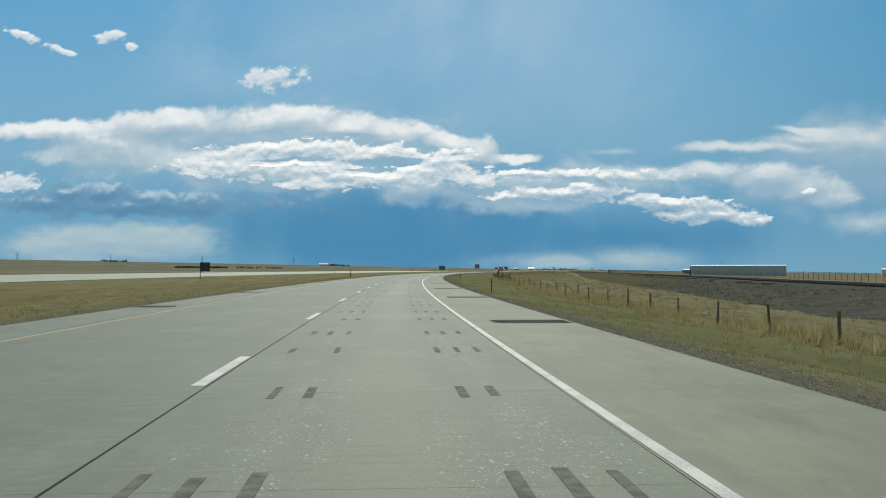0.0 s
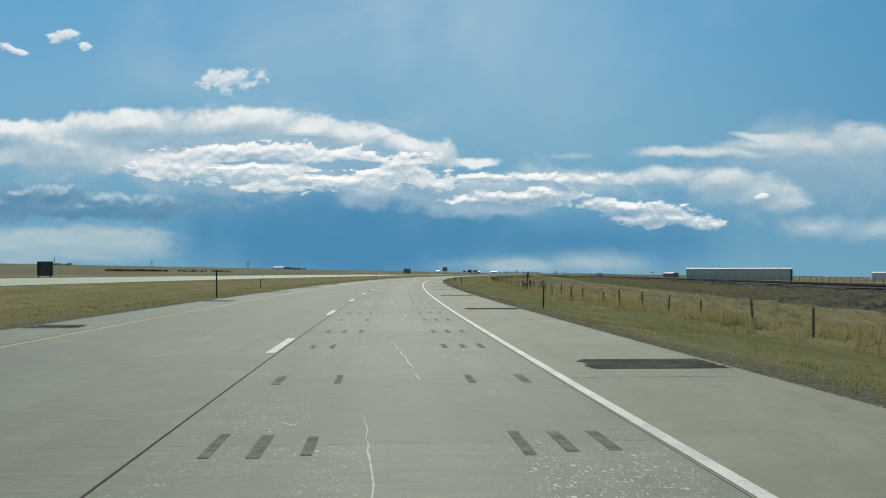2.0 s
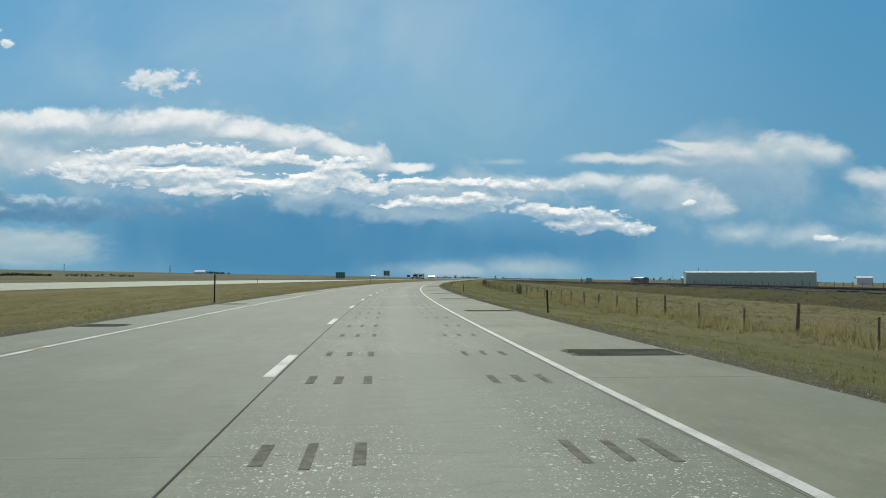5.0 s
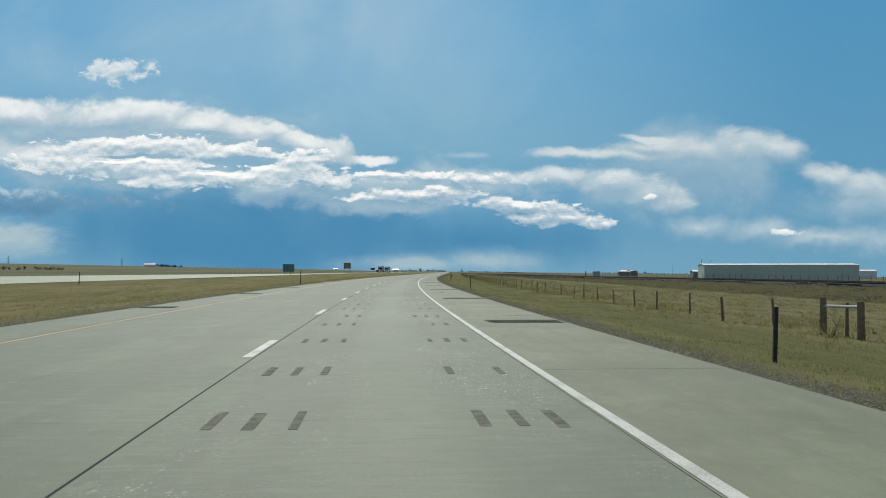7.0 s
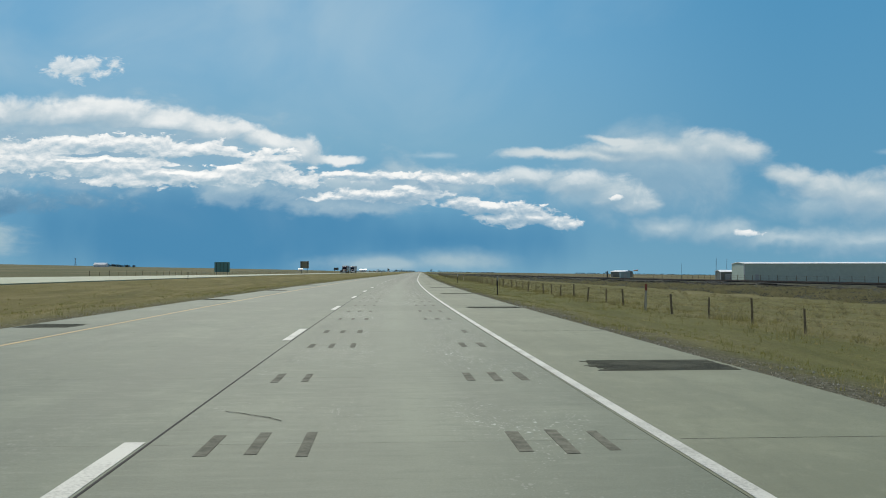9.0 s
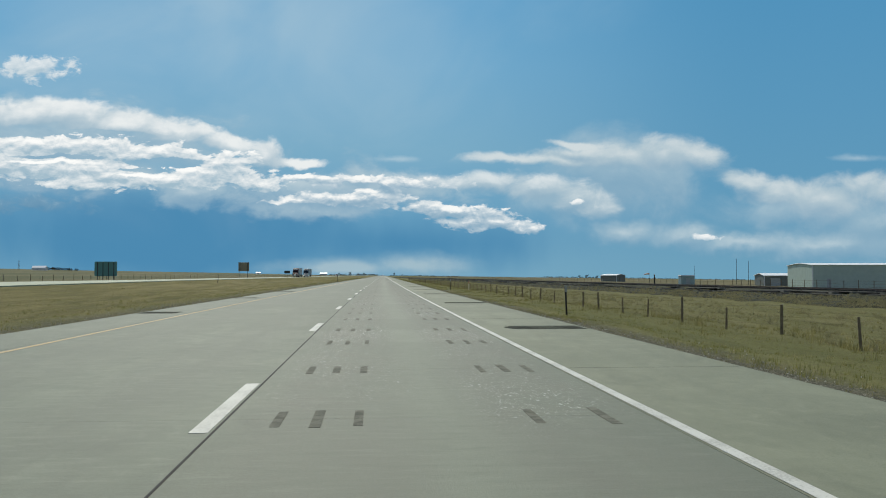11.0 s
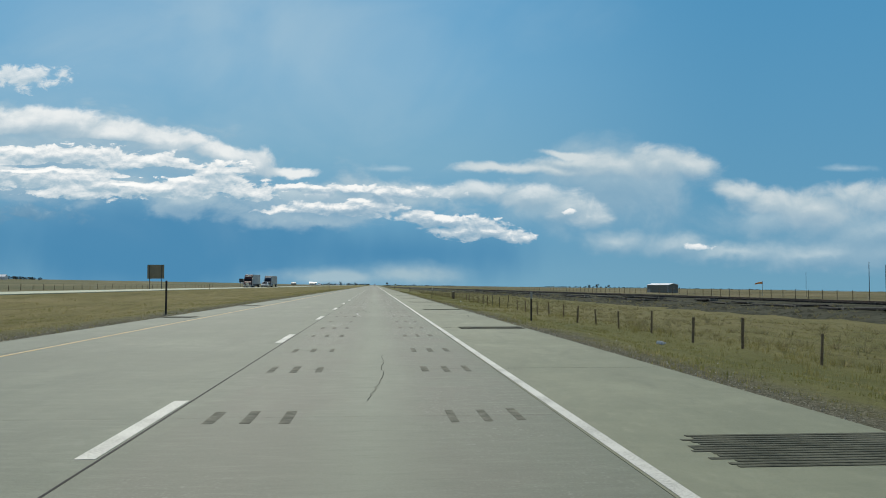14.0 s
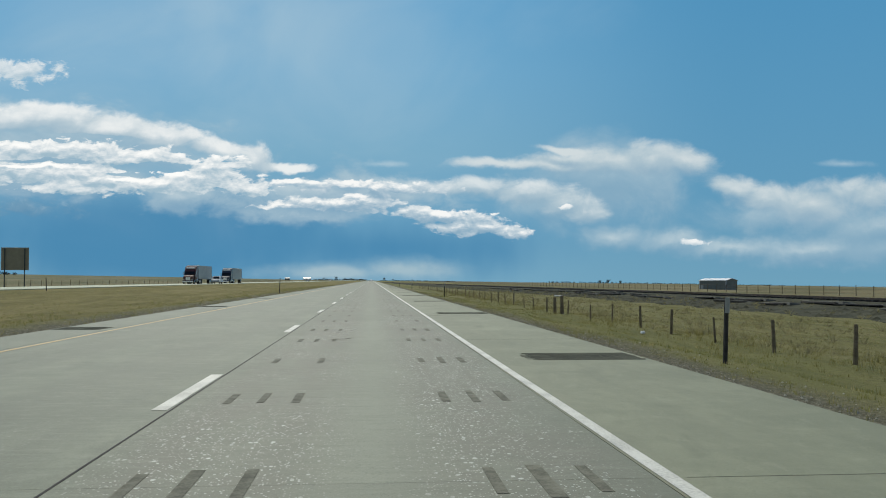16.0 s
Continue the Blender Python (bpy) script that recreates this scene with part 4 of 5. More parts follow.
def marker_posts():
    """Pale plastic cable markers with a red head, by the fence."""
    first = None
    for s, e in ((413.2, 15.6), (579.4, 14.6)):
        m = Matrix.Translation(along(s, e, rough_land(s, e))) @ pose(0, 0, 0, 1, 1, heading(s))
        if first is None:
            first = thing("cable_marker", "pale plastic cable marker with a red head by the fence", "marker post", m, group="cable markers")
            part("post", box(bmesh.new(), -0.055, 0.055, -0.02, 0.02, -0.4, 1.05, 0.008), PLASTIC, first)
            part("head", box(bmesh.new(), -0.06, 0.06, -0.025, 0.025, 1.05, 1.42, 0.01), RED_PLASTIC, first, "faded red head")
        else:
            copy_thing(first, m)


PLASTIC = plain("pale_marker_plastic", (0.52, 0.48, 0.38), (0.42, 0.39, 0.31), 5.0, 0.6)
RED_PLASTIC = plain("faded_red_plastic", (0.30, 0.075, 0.055), (0.24, 0.07, 0.05), 5.0, 0.6)
marker_posts()


# ---- big road signs, seen from behind ----
def road_sign(s, e, w, z0, z1, material, label, legs=2, ribs=3):
    p = along(s, e)
    g = float(rough_land(s, e))
    ob = thing("road_sign", label, "road sign", Matrix.Translation((p[0], p[1], g)) @ pose(0, 0, 0, 0, 0, heading(s)), group="large road signs")
    z0, z1 = z0 - g, z1 - g
    part("panel", box(bmesh.new(), -w / 2, w / 2, -0.02, 0.02, z0, z1, 0.008), material, ob)
    for i in range(ribs):
        z = z0 + (z1 - z0) * (i + 0.5) / ribs
        part("stiffener", box(bmesh.new(), -w / 2 + 0.05, w / 2 - 0.05, -0.07, -0.02, z - 0.03, z + 0.03), material, ob)
    for i in range(legs):
        x = -w * 0.36 + w * 0.72 * i / max(legs - 1, 1)
        bm = bmesh.new()
        for a, b, c, d in ((-0.07, 0.07, -0.16, -0.145), (-0.07, 0.07, -0.075, -0.06), (-0.01, 0.01, -0.145, -0.075)):
            box(bm, x + a, x + b, c, d, -0.4, z1 - 0.15)
        part("leg", bm, SIGN_DARK, ob)
    return ob


road_sign(213.6, -56.8, 2.55, 0.78, 3.05, SIGN_DARK, "dark back of a large square road sign on short legs", 2)
road_sign(639.0, -57.3, 4.7, 1.0, 4.1, SIGN_TEAL, "dark green-grey wide road sign on four legs", 4)
road_sign(789.9, -51.7, 4.05, 2.7, 6.1, SIGN_BACK, "brown-grey back of a tall road sign on two legs", 2)
road_sign(905.0, -47.5, 2.9, 2.1, 3.5, SIGN_DARK, "dark back of a distant road sign", 2)
road_sign(925.0, -45.6, 2.5, 0.7, 2.1, SIGN_DARK, "dark back of a low distant road sign", 2)


# ---- sheds and the hangar ----
def gable_shed(name, label, p, q, depth, base, eave, ridge, wall, roof, group="", door=None, ribs=0, category="shed"):
    """A metal building whose long front runs from p to q; the ridge runs along it."""
    p, q = Vector((*p, 0)), Vector((*q, 0))
    w = (q - p).length
    turn = math.degrees(math.atan2(q.y - p.y, q.x - p.x))
    ob = thing(name, label, category, Matrix.Translation((p.x, p.y, base)) @ pose(0, 0, 0, 0, 0, turn), group)
    h, r = eave - base, ridge - base
    t = 0.12
    part("front_wall", box(bmesh.new(), 0, w, 0, t, -0.5, h), wall, ob)
    part("back_wall", box(bmesh.new(), 0, w, depth - t, depth, -0.5, h), wall, ob)
    for x in (0, w - t):
        bm = bmesh.new()
        pts = [(t, -0.5), (depth - t, -0.5), (depth - t, h - 0.02), (depth / 2, r - 0.08), (t, h - 0.02)]
        a = [bm.verts.new((x, y, z)) for y, z in pts]
        b = [bm.verts.new((x + t, y, z)) for y, z in pts]
        bm.faces.new(a)
        bm.faces.new(list(reversed(b)))
        for i in range(5):
            j = (i + 1) % 5
            bm.faces.new((a[j], a[i], b[i], b[j]))
        bmesh.ops.recalc_face_normals(bm, faces=bm.faces)
        part("gable_wall", bm, wall, ob)
    for y0, y1 in ((-0.35, depth / 2), (depth + 0.35, depth / 2)):
        bm = bmesh.new()
        a = [(-0.3, y0, h - 0.02), (w + 0.3, y0, h - 0.02), (w + 0.3, y1, r), (-0.3, y1, r)]
        vs = [bm.verts.new(v) for v in a] + [bm.verts.new((x, y, z + 0.1)) for x, y, z in a]
        for g in ((3, 2, 1, 0), (4, 5, 6, 7), (0, 1, 5, 4), (1, 2, 6, 5), (2, 3, 7, 6), (3, 0, 4, 7)):
            bm.faces.new([vs[i] for i in g])
        bmesh.ops.recalc_face_normals(bm, faces=bm.faces)
        rf = part("roof", bm, roof, ob)
        seams = bmesh.new()
        k = max(int(w / 2.4), 2)
        for i in range(k + 1):
            x = -0.25 + (w + 0.5) * i / k
            rod(seams, (x, y0, h + 0.1), (x, y1, r + 0.12), 0.035, sides=4)
        part("roof_seams", seams, roof, rf)
    for x in (0, w):
        part("corner_trim", box(bmesh.new(), x - 0.14, x + 0.14, -0.05, -0.003, -0.3, h - 0.03), TRIM, ob, "white corner trim")
    if ribs:
        for i in range(1, ribs):
            x = w * i / ribs
            part("wall_rib", box(bmesh.new(), x - 0.06, x + 0.06, -0.04, -0.002, -0.3, h - 0.05), wall, ob)
    for x0, x1, z1 in door or ():
        part("door", box(bmesh.new(), x0, x1, -0.07, -0.003, 0, z1, 0.02), DOOR, ob, "pale metal door")
    return ob


gable_shed("hangar", "long pale green metal hangar with a white roof", (126.6, 695.3), (193.7, 684.9), 24, -3.0, 4.15, 4.75, METAL_WALL, METAL_ROOF, ribs=24, category="hangar", door=[(4.0, 5.2, 3.2), (60.0, 61.2, 3.2)])
gable_shed("shed", "grey metal shed with a bright white roof", (152.0, 1046.2), (160.2, 1035.7), 10, -3.35, 1.0, 1.9, GREY_WALL, METAL_ROOF, "airfield sheds", [(0.8, 2.0, 2.2)])
gable_shed("shed", "dark grey metal shed with a white roof", (136.0, 749.0), (158.0, 746.0), 12, -3.2, 1.0, 1.8, GREY_WALL, METAL_ROOF, "airfield sheds", [(2.0, 5.5, 3.3)])
gable_shed("shed", "far white-roofed metal building", (380.0, 1090.0), (394.0, 1087.0), 14, -6.5, 1.4, 2.6, TRIM, METAL_ROOF, "airfield sheds")


def signal_hut():
    ob = thing("signal_hut", "small pale teal metal hut beside the railway", "hut", Matrix.Translation((65.5, 628.5, -1.55)) @ pose(0, 0, 0, 0, 0, -4))
    part("wall", box(bmesh.new(), -1.4, 1.4, -1.2, 1.2, -0.4, 2.6, 0.03), TEAL_WALL, ob)
    part("roof", box(bmesh.new(), -1.5, 1.5, -1.3, 1.3, 2.603, 2.75, 0.03, 0.94), TRIM, ob, "pale roof")
    part("door", box(bmesh.new(), -0.45, 0.45, -1.26, -1.203, 0.1, 2.1, 0.02), DOOR, ob)
    part("base", box(bmesh.new(), -1.6, 1.6, -1.4, 1.4, -0.9, -0.402), SHOULDER, ob, "concrete base")


signal_hut()


def pole(x, y, h, r, label, group="poles by the airfield", arm=False):
    z = ground_z(x, y)
    ob = thing("pole", label, "pole", Matrix.Translation((x, y, z)), group)
    part("shaft", rod(bmesh.new(), (0, 0, -0.5), (0, 0, h), r, r * 0.75), DARK_WOOD, ob)
    part("cap", rod(bmesh.new(), (0, 0, h), (0, 0, h + 0.08), r * 0.8, r * 0.3), STEEL, ob)
    if arm:
        part("crossarm", box(bmesh.new(), -0.9, 0.9, -0.06, 0.06, h - 0.5, h - 0.38, 0.01), DARK_WOOD, ob)
    return ob


pole(63.8, 645.0, 3.4, 0.2, "thick dark wooden post beside the track")
pole(81.1, 245.2, 4.0, 0.17, "thick dark wooden post beyond the track")
pole(172.0, 861.0, 12.5, 0.13, "tall thin dark mast")
pole(178.0, 861.0, 11.5, 0.12, "tall thin dark mast")
pole(156.0, 874.0, 9.0, 0.07, "thin dark mast beyond the airfield fence")


def windsock(x, y):
    z = ground_z(x, y)
    ob = thing("windsock", "orange windsock streaming from a steel pole", "windsock", Matrix.Translation((x, y, z)))
    part("mast", rod(bmesh.new(), (0, 0, -0.3), (0, 0, 4.6), 0.07, 0.05), STEEL, ob)
    part("hoop", rod(bmesh.new(), (-0.06, 0, 4.15), (-0.14, 0, 4.15), 0.36, 0.36, 12), STEEL, ob)
    bm = bmesh.new()
    rings = []
    for k in range(7):
        t = k / 6
        r = 0.34 - 0.18 * t
        rings.append([bm.verts.new((-0.15 - 2.3 * t, 0.1 * math.sin(5 * t) + r * math.cos(a), 4.15 - 0.35 * t * t + r * math.sin(a))) for a in (2 * math.pi * i / 12 for i in range(12))])
    for p, q in zip(rings, rings[1:]):
        for i in range(12):
            j = (i + 1) % 12
            bm.faces.new((p[i], p[j], q[j], q[i]))
    part("sock", bm, ORANGE, ob, "faded orange fabric cone")


windsock(119.0, 828.0)


# ---- airfield fence ----
def build_airfield_fence():
    fence = thing("airfield_fence", "tall wooden post and rail fence round the airfield", "fence")
    me = post_mesh("fence_post", 0.09, 2.3, 31, WOOD)
    last = None
    rails = [bmesh.new() for _ in range(3)]
    y = 150.0
    while y < 1420:
        x = 113.0 - 0.055 * (y - 690)
        z = ground_z(x, y)
        ob = under(new("post", me), fence)
        ob.matrix_basis = Matrix.Translation((x, y, z))
        if last:
            for bm, h in zip(rails, (0.7, 1.4, 2.1)):
                rod(bm, (last[0], last[1], last[2] + h), (x, y, z + h), 0.02, sides=4)
        last = (x, y, z)
        y += 6.1
    for bm in rails:
        part("rail", bm, WOOD, fence)


build_airfield_fence()


# ---- vehicles on the far carriageway ----
def wheel(parent, x, y, r, w):
    tyre = part("wheel", rod(bmesh.new(), (x - w / 2, y, r), (x + w / 2, y, r), r, sides=20), TYRE, parent)
    side = 1 if x > 0 else -1
    part("rim", rod(bmesh.new(), (x + side * w / 2, y, r), (x + side * (w / 2 + 0.02), y, r), r * 0.55, r * 0.45, 14), CHROME, tyre, "bright metal rim")
    return tyre


def semi(s, off, paint_m, label):
    """A tractor and box trailer; the nose is at y = 0 and the rear at y = -21."""
    e = float(opp_near(s)) - off
    p = along(s, e, float(opp_top(s, e)) + 0.004)
    ob = thing("semi_truck", label, "truck", Matrix.Translation(p) @ pose(0, 0, 0, 0, 0, heading(s) + 180), group="lorries on the far carriageway")
    bm = bmesh.new()
    outline(bm, [(-0.15, 0.62), (-0.12, 1.45), (-0.45, 1.72), (-1.95, 1.95), (-1.95, 0.75)], -1.02, 1.02)
    bmesh.ops.rotate(bm, verts=bm.verts, matrix=Matrix.Rotation(radians(90), 3, "Z"))
    bmesh.ops.bevel(bm, geom=bm.edges, offset=0.07, segments=2, affect="EDGES")
    part("hood", bm, paint_m, ob)
    bm = bmesh.new()
    outline(bm, [(-1.9, 0.75), (-1.9, 1.95), (-2.45, 2.75), (-2.7, 3.1), (-3.6, 3.85), (-4.7, 3.98), (-4.7, 0.75)], -1.22, 1.22)
    bmesh.ops.rotate(bm, verts=bm.verts, matrix=Matrix.Rotation(radians(90), 3, "Z"))
    bmesh.ops.bevel(bm, geom=bm.edges, offset=0.09, segments=2, affect="EDGES")
    part("cab", bm, paint_m, ob)
    bm = bmesh.new()
    q = [bm.verts.new(v) for v in ((-1.08, -1.90, 2.02), (1.08, -1.90, 2.02), (1.0, -2.40, 2.72), (-1.0, -2.40, 2.72))]
    bm.faces.new(q)
    bmesh.ops.solidify(bm, geom=bm.faces[:], thickness=0.03)
    part("windscreen", bm, GLASS, ob, "dark raked windscreen")
    for x in (-1.235, 1.235):
        part("side_window", box(bmesh.new(), x - 0.012, x + 0.012, -3.2, -2.45, 2.0, 2.65, 0.005), GLASS, ob)
        part("mirror", box(bmesh.new(), x * 1.13 - 0.06, x * 1.13 + 0.06, -2.1, -1.98, 1.9, 2.7, 0.03), CHROME, ob, "tall door mirror")
        part("headlight", box(bmesh.new(), x * 0.72 - 0.16, x * 0.72 + 0.16, -0.16, -0.09, 0.85, 1.1, 0.03), REFLECTOR, ob, "clear headlight")
        part("fuel_tank", rod(bmesh.new(), (x * 0.84, -4.6, 0.75), (x * 0.84, -2.9, 0.75), 0.32, sides=14), CHROME, ob, "polished tank")
        part("exhaust_stack", rod(bmesh.new(), (x * 0.93, -4.8, 1.0), (x * 0.93, -4.8, 3.9), 0.08), CHROME, ob, "upright chrome stack")
        for y in (-1.3,):
            wheel(ob, x * 0.86, y, 0.52, 0.3)
        for y in (-6.1, -7.45, -18.4, -19.75):
            wheel(ob, x * 0.82, y, 0.52, 0.55)
    part("grille", box(bmesh.new(), -0.5, 0.5, -0.13, -0.08, 0.8, 1.5, 0.02), CHROME, ob, "chrome grille")
    part("bumper", box(bmesh.new(), -1.18, 1.18, -0.1, 0.08, 0.35, 0.68, 0.05), CHROME, ob, "chrome bumper")
    part("roof_marker", box(bmesh.new(), -0.95, 0.95, -3.35, -2.9, 3.32, 3.62, 0.1), TRIM, ob, "pale roof fairing")
    part("chassis", box(bmesh.new(), -0.45, 0.45, -8.2, -0.6, 0.55, 0.85), DARK_WOOD, ob)
    box_ = part("trailer_box", box(bmesh.new(), -1.3, 1.3, -21.3, -5.3, 1.15, 4.08, 0.04), TRAILER, ob, "pale grey box trailer")
    for x in (-1.315, 1.315):
        for i in range(13):
            y = -21.0 + 1.28 * i
            part("wall_post", box(bmesh.new(), x - 0.012, x + 0.012, y - 0.03, y + 0.03, 1.2, 4.0), TRAILER, box_)
        part("side_rail", box(bmesh.new(), x - 0.014, x + 0.014, -21.3, -5.3, 1.0, 1.15), STEEL, box_)
    part("landing_leg", box(bmesh.new(), -0.9, 0.9, -9.1, -8.95, 0.3, 1.1), STEEL, ob)
    return ob


semi(846.0, 6.6, TRUCK_RED, "maroon lorry with a pale box trailer on the carriageway")
semi(888.0, 5.6, TRUCK_BLUE, "dark blue lorry with a pale box trailer on the carriageway")


def car(s, off, oncoming, label, paint_m, pickup=False, lane_e=None):
    e = float(opp_near(s)) - off if lane_e is None else lane_e
    z = (float(opp_top(s, e)) if lane_e is None else 0.0) + 0.004
    ob = thing("car", label, "car", Matrix.Translation(along(s, e, z)) @ pose(0, 0, 0, 0, 0, heading(s) + (180 if oncoming else 0)), group="cars on the road")
    side = [(0.0, 0.35), (0.0, 0.75), (-0.15, 0.95), (-1.2, 1.08), (-1.9, 1.72), (-3.2, 1.78)]
    side += [(-3.5, 1.15), (-5.4, 1.12), (-5.45, 0.4)] if pickup else [(-4.3, 1.65), (-4.75, 1.1), (-4.8, 0.4)]
    bm = outline(bmesh.new(), side, -0.93, 0.93)
    bmesh.ops.rotate(bm, verts=bm.verts, matrix=Matrix.Rotation(radians(90), 3, "Z"))
    bmesh.ops.bevel(bm, geom=bm.edges, offset=0.06, segments=2, affect="EDGES")
    part("body", bm, paint_m, ob)
    bm = bmesh.new()
    bm.faces.new([bm.verts.new(v) for v in ((-0.75, -1.24, 1.14), (0.75, -1.24, 1.14), (0.66, -1.84, 1.68), (-0.66, -1.84, 1.68))])
    bmesh.ops.solidify(bm, geom=bm.faces[:], thickness=0.03)
    part("windscreen", bm, GLASS, ob, "dark windscreen")
    for x in (-0.86, 0.86):
        part("side_window", box(bmesh.new(), x * 1.085 - 0.01, x * 1.085 + 0.01, -3.1, -2.0, 1.15, 1.6), GLASS, ob)
        part("headlight", box(bmesh.new(), x * 0.8 - 0.14, x * 0.8 + 0.14, -0.04, 0.02, 0.68, 0.84, 0.02), REFLECTOR, ob, "clear headlight")
        for y in (-0.95, -3.9):
            wheel(ob, x, y, 0.36, 0.24)
    part("bumper", box(bmesh.new(), -0.85, 0.85, -0.05, 0.06, 0.38, 0.6, 0.03), STEEL, ob)
    return ob


car(858.0, 2.9, True, "white pickup truck on the far carriageway", CAR_WHITE, True)
car(1190.0, 6.0, True, "small white car far down the road", CAR_WHITE)
car(1480.0, 6.0, True, "white van far down the road", CAR_WHITE, True)
car(1560.0, 0, False, "distant pale car in the same lane", CAR_WHITE, False, 1.8)


# ---- trees, farm and the town on the skyline ----
def leaf_cloud(bm, rng, c, r, n, size):
    for _ in range(n):
        d = Vector((rng.gauss(0, 1), rng.gauss(0, 1), rng.gauss(0, 1))).normalized() * r * rng.uniform(0.35, 1.0) ** 0.6
        d.z *= 0.8
        p = Vector(c) + d
        a = Vector((rng.gauss(0, 1), rng.gauss(0, 1), rng.gauss(0, 1))).normalized() * size * rng.uniform(0.6, 1.3)
        b = a.cross(Vector((rng.gauss(0, 1), rng.gauss(0, 1), rng.gauss(0, 1)))).normalized() * size * 0.6
        bm.faces.new([bm.verts.new(v) for v in (p - a, p + b, p + a, p - b)])


def tree(x, y, h, label, seed, spread=0.33, drop=0.0):
    rng = random.Random(seed)
    z = ground_z(x, y) - drop
    ob = thing("tree", label, "tree", Matrix.Translation((x, y, z)), group="trees on the skyline")
    bm = bmesh.new()
    rod(bm, (0, 0, -0.5), (0, 0, h * 0.55), h * 0.03, h * 0.015)
    crown = bmesh.new()
    for i in range(7):
        a = rng.uniform(0, 6.28)
        k = rng.uniform(0.3, 1.0)
        tip = (h * spread * k * math.cos(a), h * spread * k * math.sin(a), h * rng.uniform(0.4, 0.85))
        rod(bm, (0, 0, h * rng.uniform(0.2, 0.5)), tip, h * 0.012, h * 0.004, 5)
        leaf_cloud(crown, rng, tip, h * rng.uniform(0.12, 0.2), 70, h * 0.035)
    leaf_cloud(crown, rng, (0, 0, h * 0.68), h * 0.24, 120, h * 0.04)
    part("trunk", bm, BARK, ob)
    part("crown", crown, LEAF, ob)
    return ob


def hedge(name, label, p, q, h, n, seed, gap=0.0):
    """A planted row of low dense trees from p to q."""
    rng = random.Random(seed)
    ob = thing(name, label, "tree row", kind="stuff")
    crown, trunks = bmesh.new(), bmesh.new()
    for i in range(n):
        if rng.random() < gap:
            continue
        t = (i + rng.uniform(-0.3, 0.3)) / n
        x, y = p[0] + (q[0] - p[0]) * t, p[1] + (q[1] - p[1]) * t
        z = ground_z(x, y)
        k = h * rng.uniform(0.75, 1.1)
        rod(trunks, (x, y, z - 0.5), (x, y, z + k * 0.5), 0.2, 0.1, 5)
        leaf_cloud(crown, rng, (x, y, z + k * 0.5), k * 0.55, 26, k * 0.2)
    part("trunks", trunks, BARK, ob)
    part("crowns", crown, FIELD_HEDGE, ob)
    return ob


hedge("shelter_belt", "long dark shelter belt of trees across the field", (-351, 800), (-345, 912), 2.7, 60, 1, 0.05)
hedge("shelter_belt", "broken row of dark trees across the field", (-345, 935), (-347, 1085), 2.9, 44, 2, 0.55)
hedge("shelter_belt", "dark far line of trees on the hill", (-1520, 2590), (-1430, 2620), 8, 22, 3, 0.3)
hedge("shelter_belt", "low dark trees behind the white farm", (-585, 1985), (-520, 2000), 5.5, 24, 4, 0.1)
hedge("shelter_belt", "low dark trees round the far town", (-150, 3010), (-12, 3080), 4.6, 60, 5, 0.15)
hedge("shelter_belt", "low dark far tree line beyond the railway", (25, 3060), (230, 3040), 3.4, 90, 6, 0.2)
hedge("shelter_belt", "dark tree line far beyond the airfield", (420, 2700), (900, 2500), 4.0, 130, 7, 0.25)
for k, (x, y, h, lab) in enumerate(((-92, 3000, 11, "dark rounded tree beside the town"), (-70, 3050, 7.5, "dark low tree beside the town"), (-52, 2980, 8, "broad dark tree at the edge of the town"),
                                    (36, 3000, 9.5, "dark tree beside the far road"), (60, 3040, 7, "small dark tree by the far road"), (112, 3060, 6, "low dark tree on the skyline"),
                                    (-120, 2900, 8, "low dark bush-like tree by the town"), (330, 1900, 6.5, "low dark tree beyond the airfield"), (345, 1910, 8, "dark tree beyond the airfield"), (362, 1905, 6, "small dark tree beyond the airfield"))):
    tree(x, y, h, lab, 50 + k)


def house(x, y, w, d, h, r, label, wall=DOOR, roof=DOOR, name="house"):
    return gable_shed(name, label, (x - w / 2, y), (x + w / 2, y), d, ground_z(x, y) - 0.3, ground_z(x, y) + h, ground_z(x, y) + r, wall, roof, "buildings on the skyline", [(w * 0.4, w * 0.4 + 1.2, 2.1)], category="house")


house(-571, 1958, 22, 10, 4.2, 7.5, "white farm building with a bright roof", TRIM, METAL_ROOF)
house(-168, 3000, 20, 12, 5, 8, "white far building at the town", TRIM, METAL_ROOF)
house(-215, 2950, 12, 10, 4, 6.5, "small grey far house at the town", GREY_WALL)
house(-375, 3150, 14, 10, 4, 7, "small white far house in the fields", TRIM, METAL_ROOF)


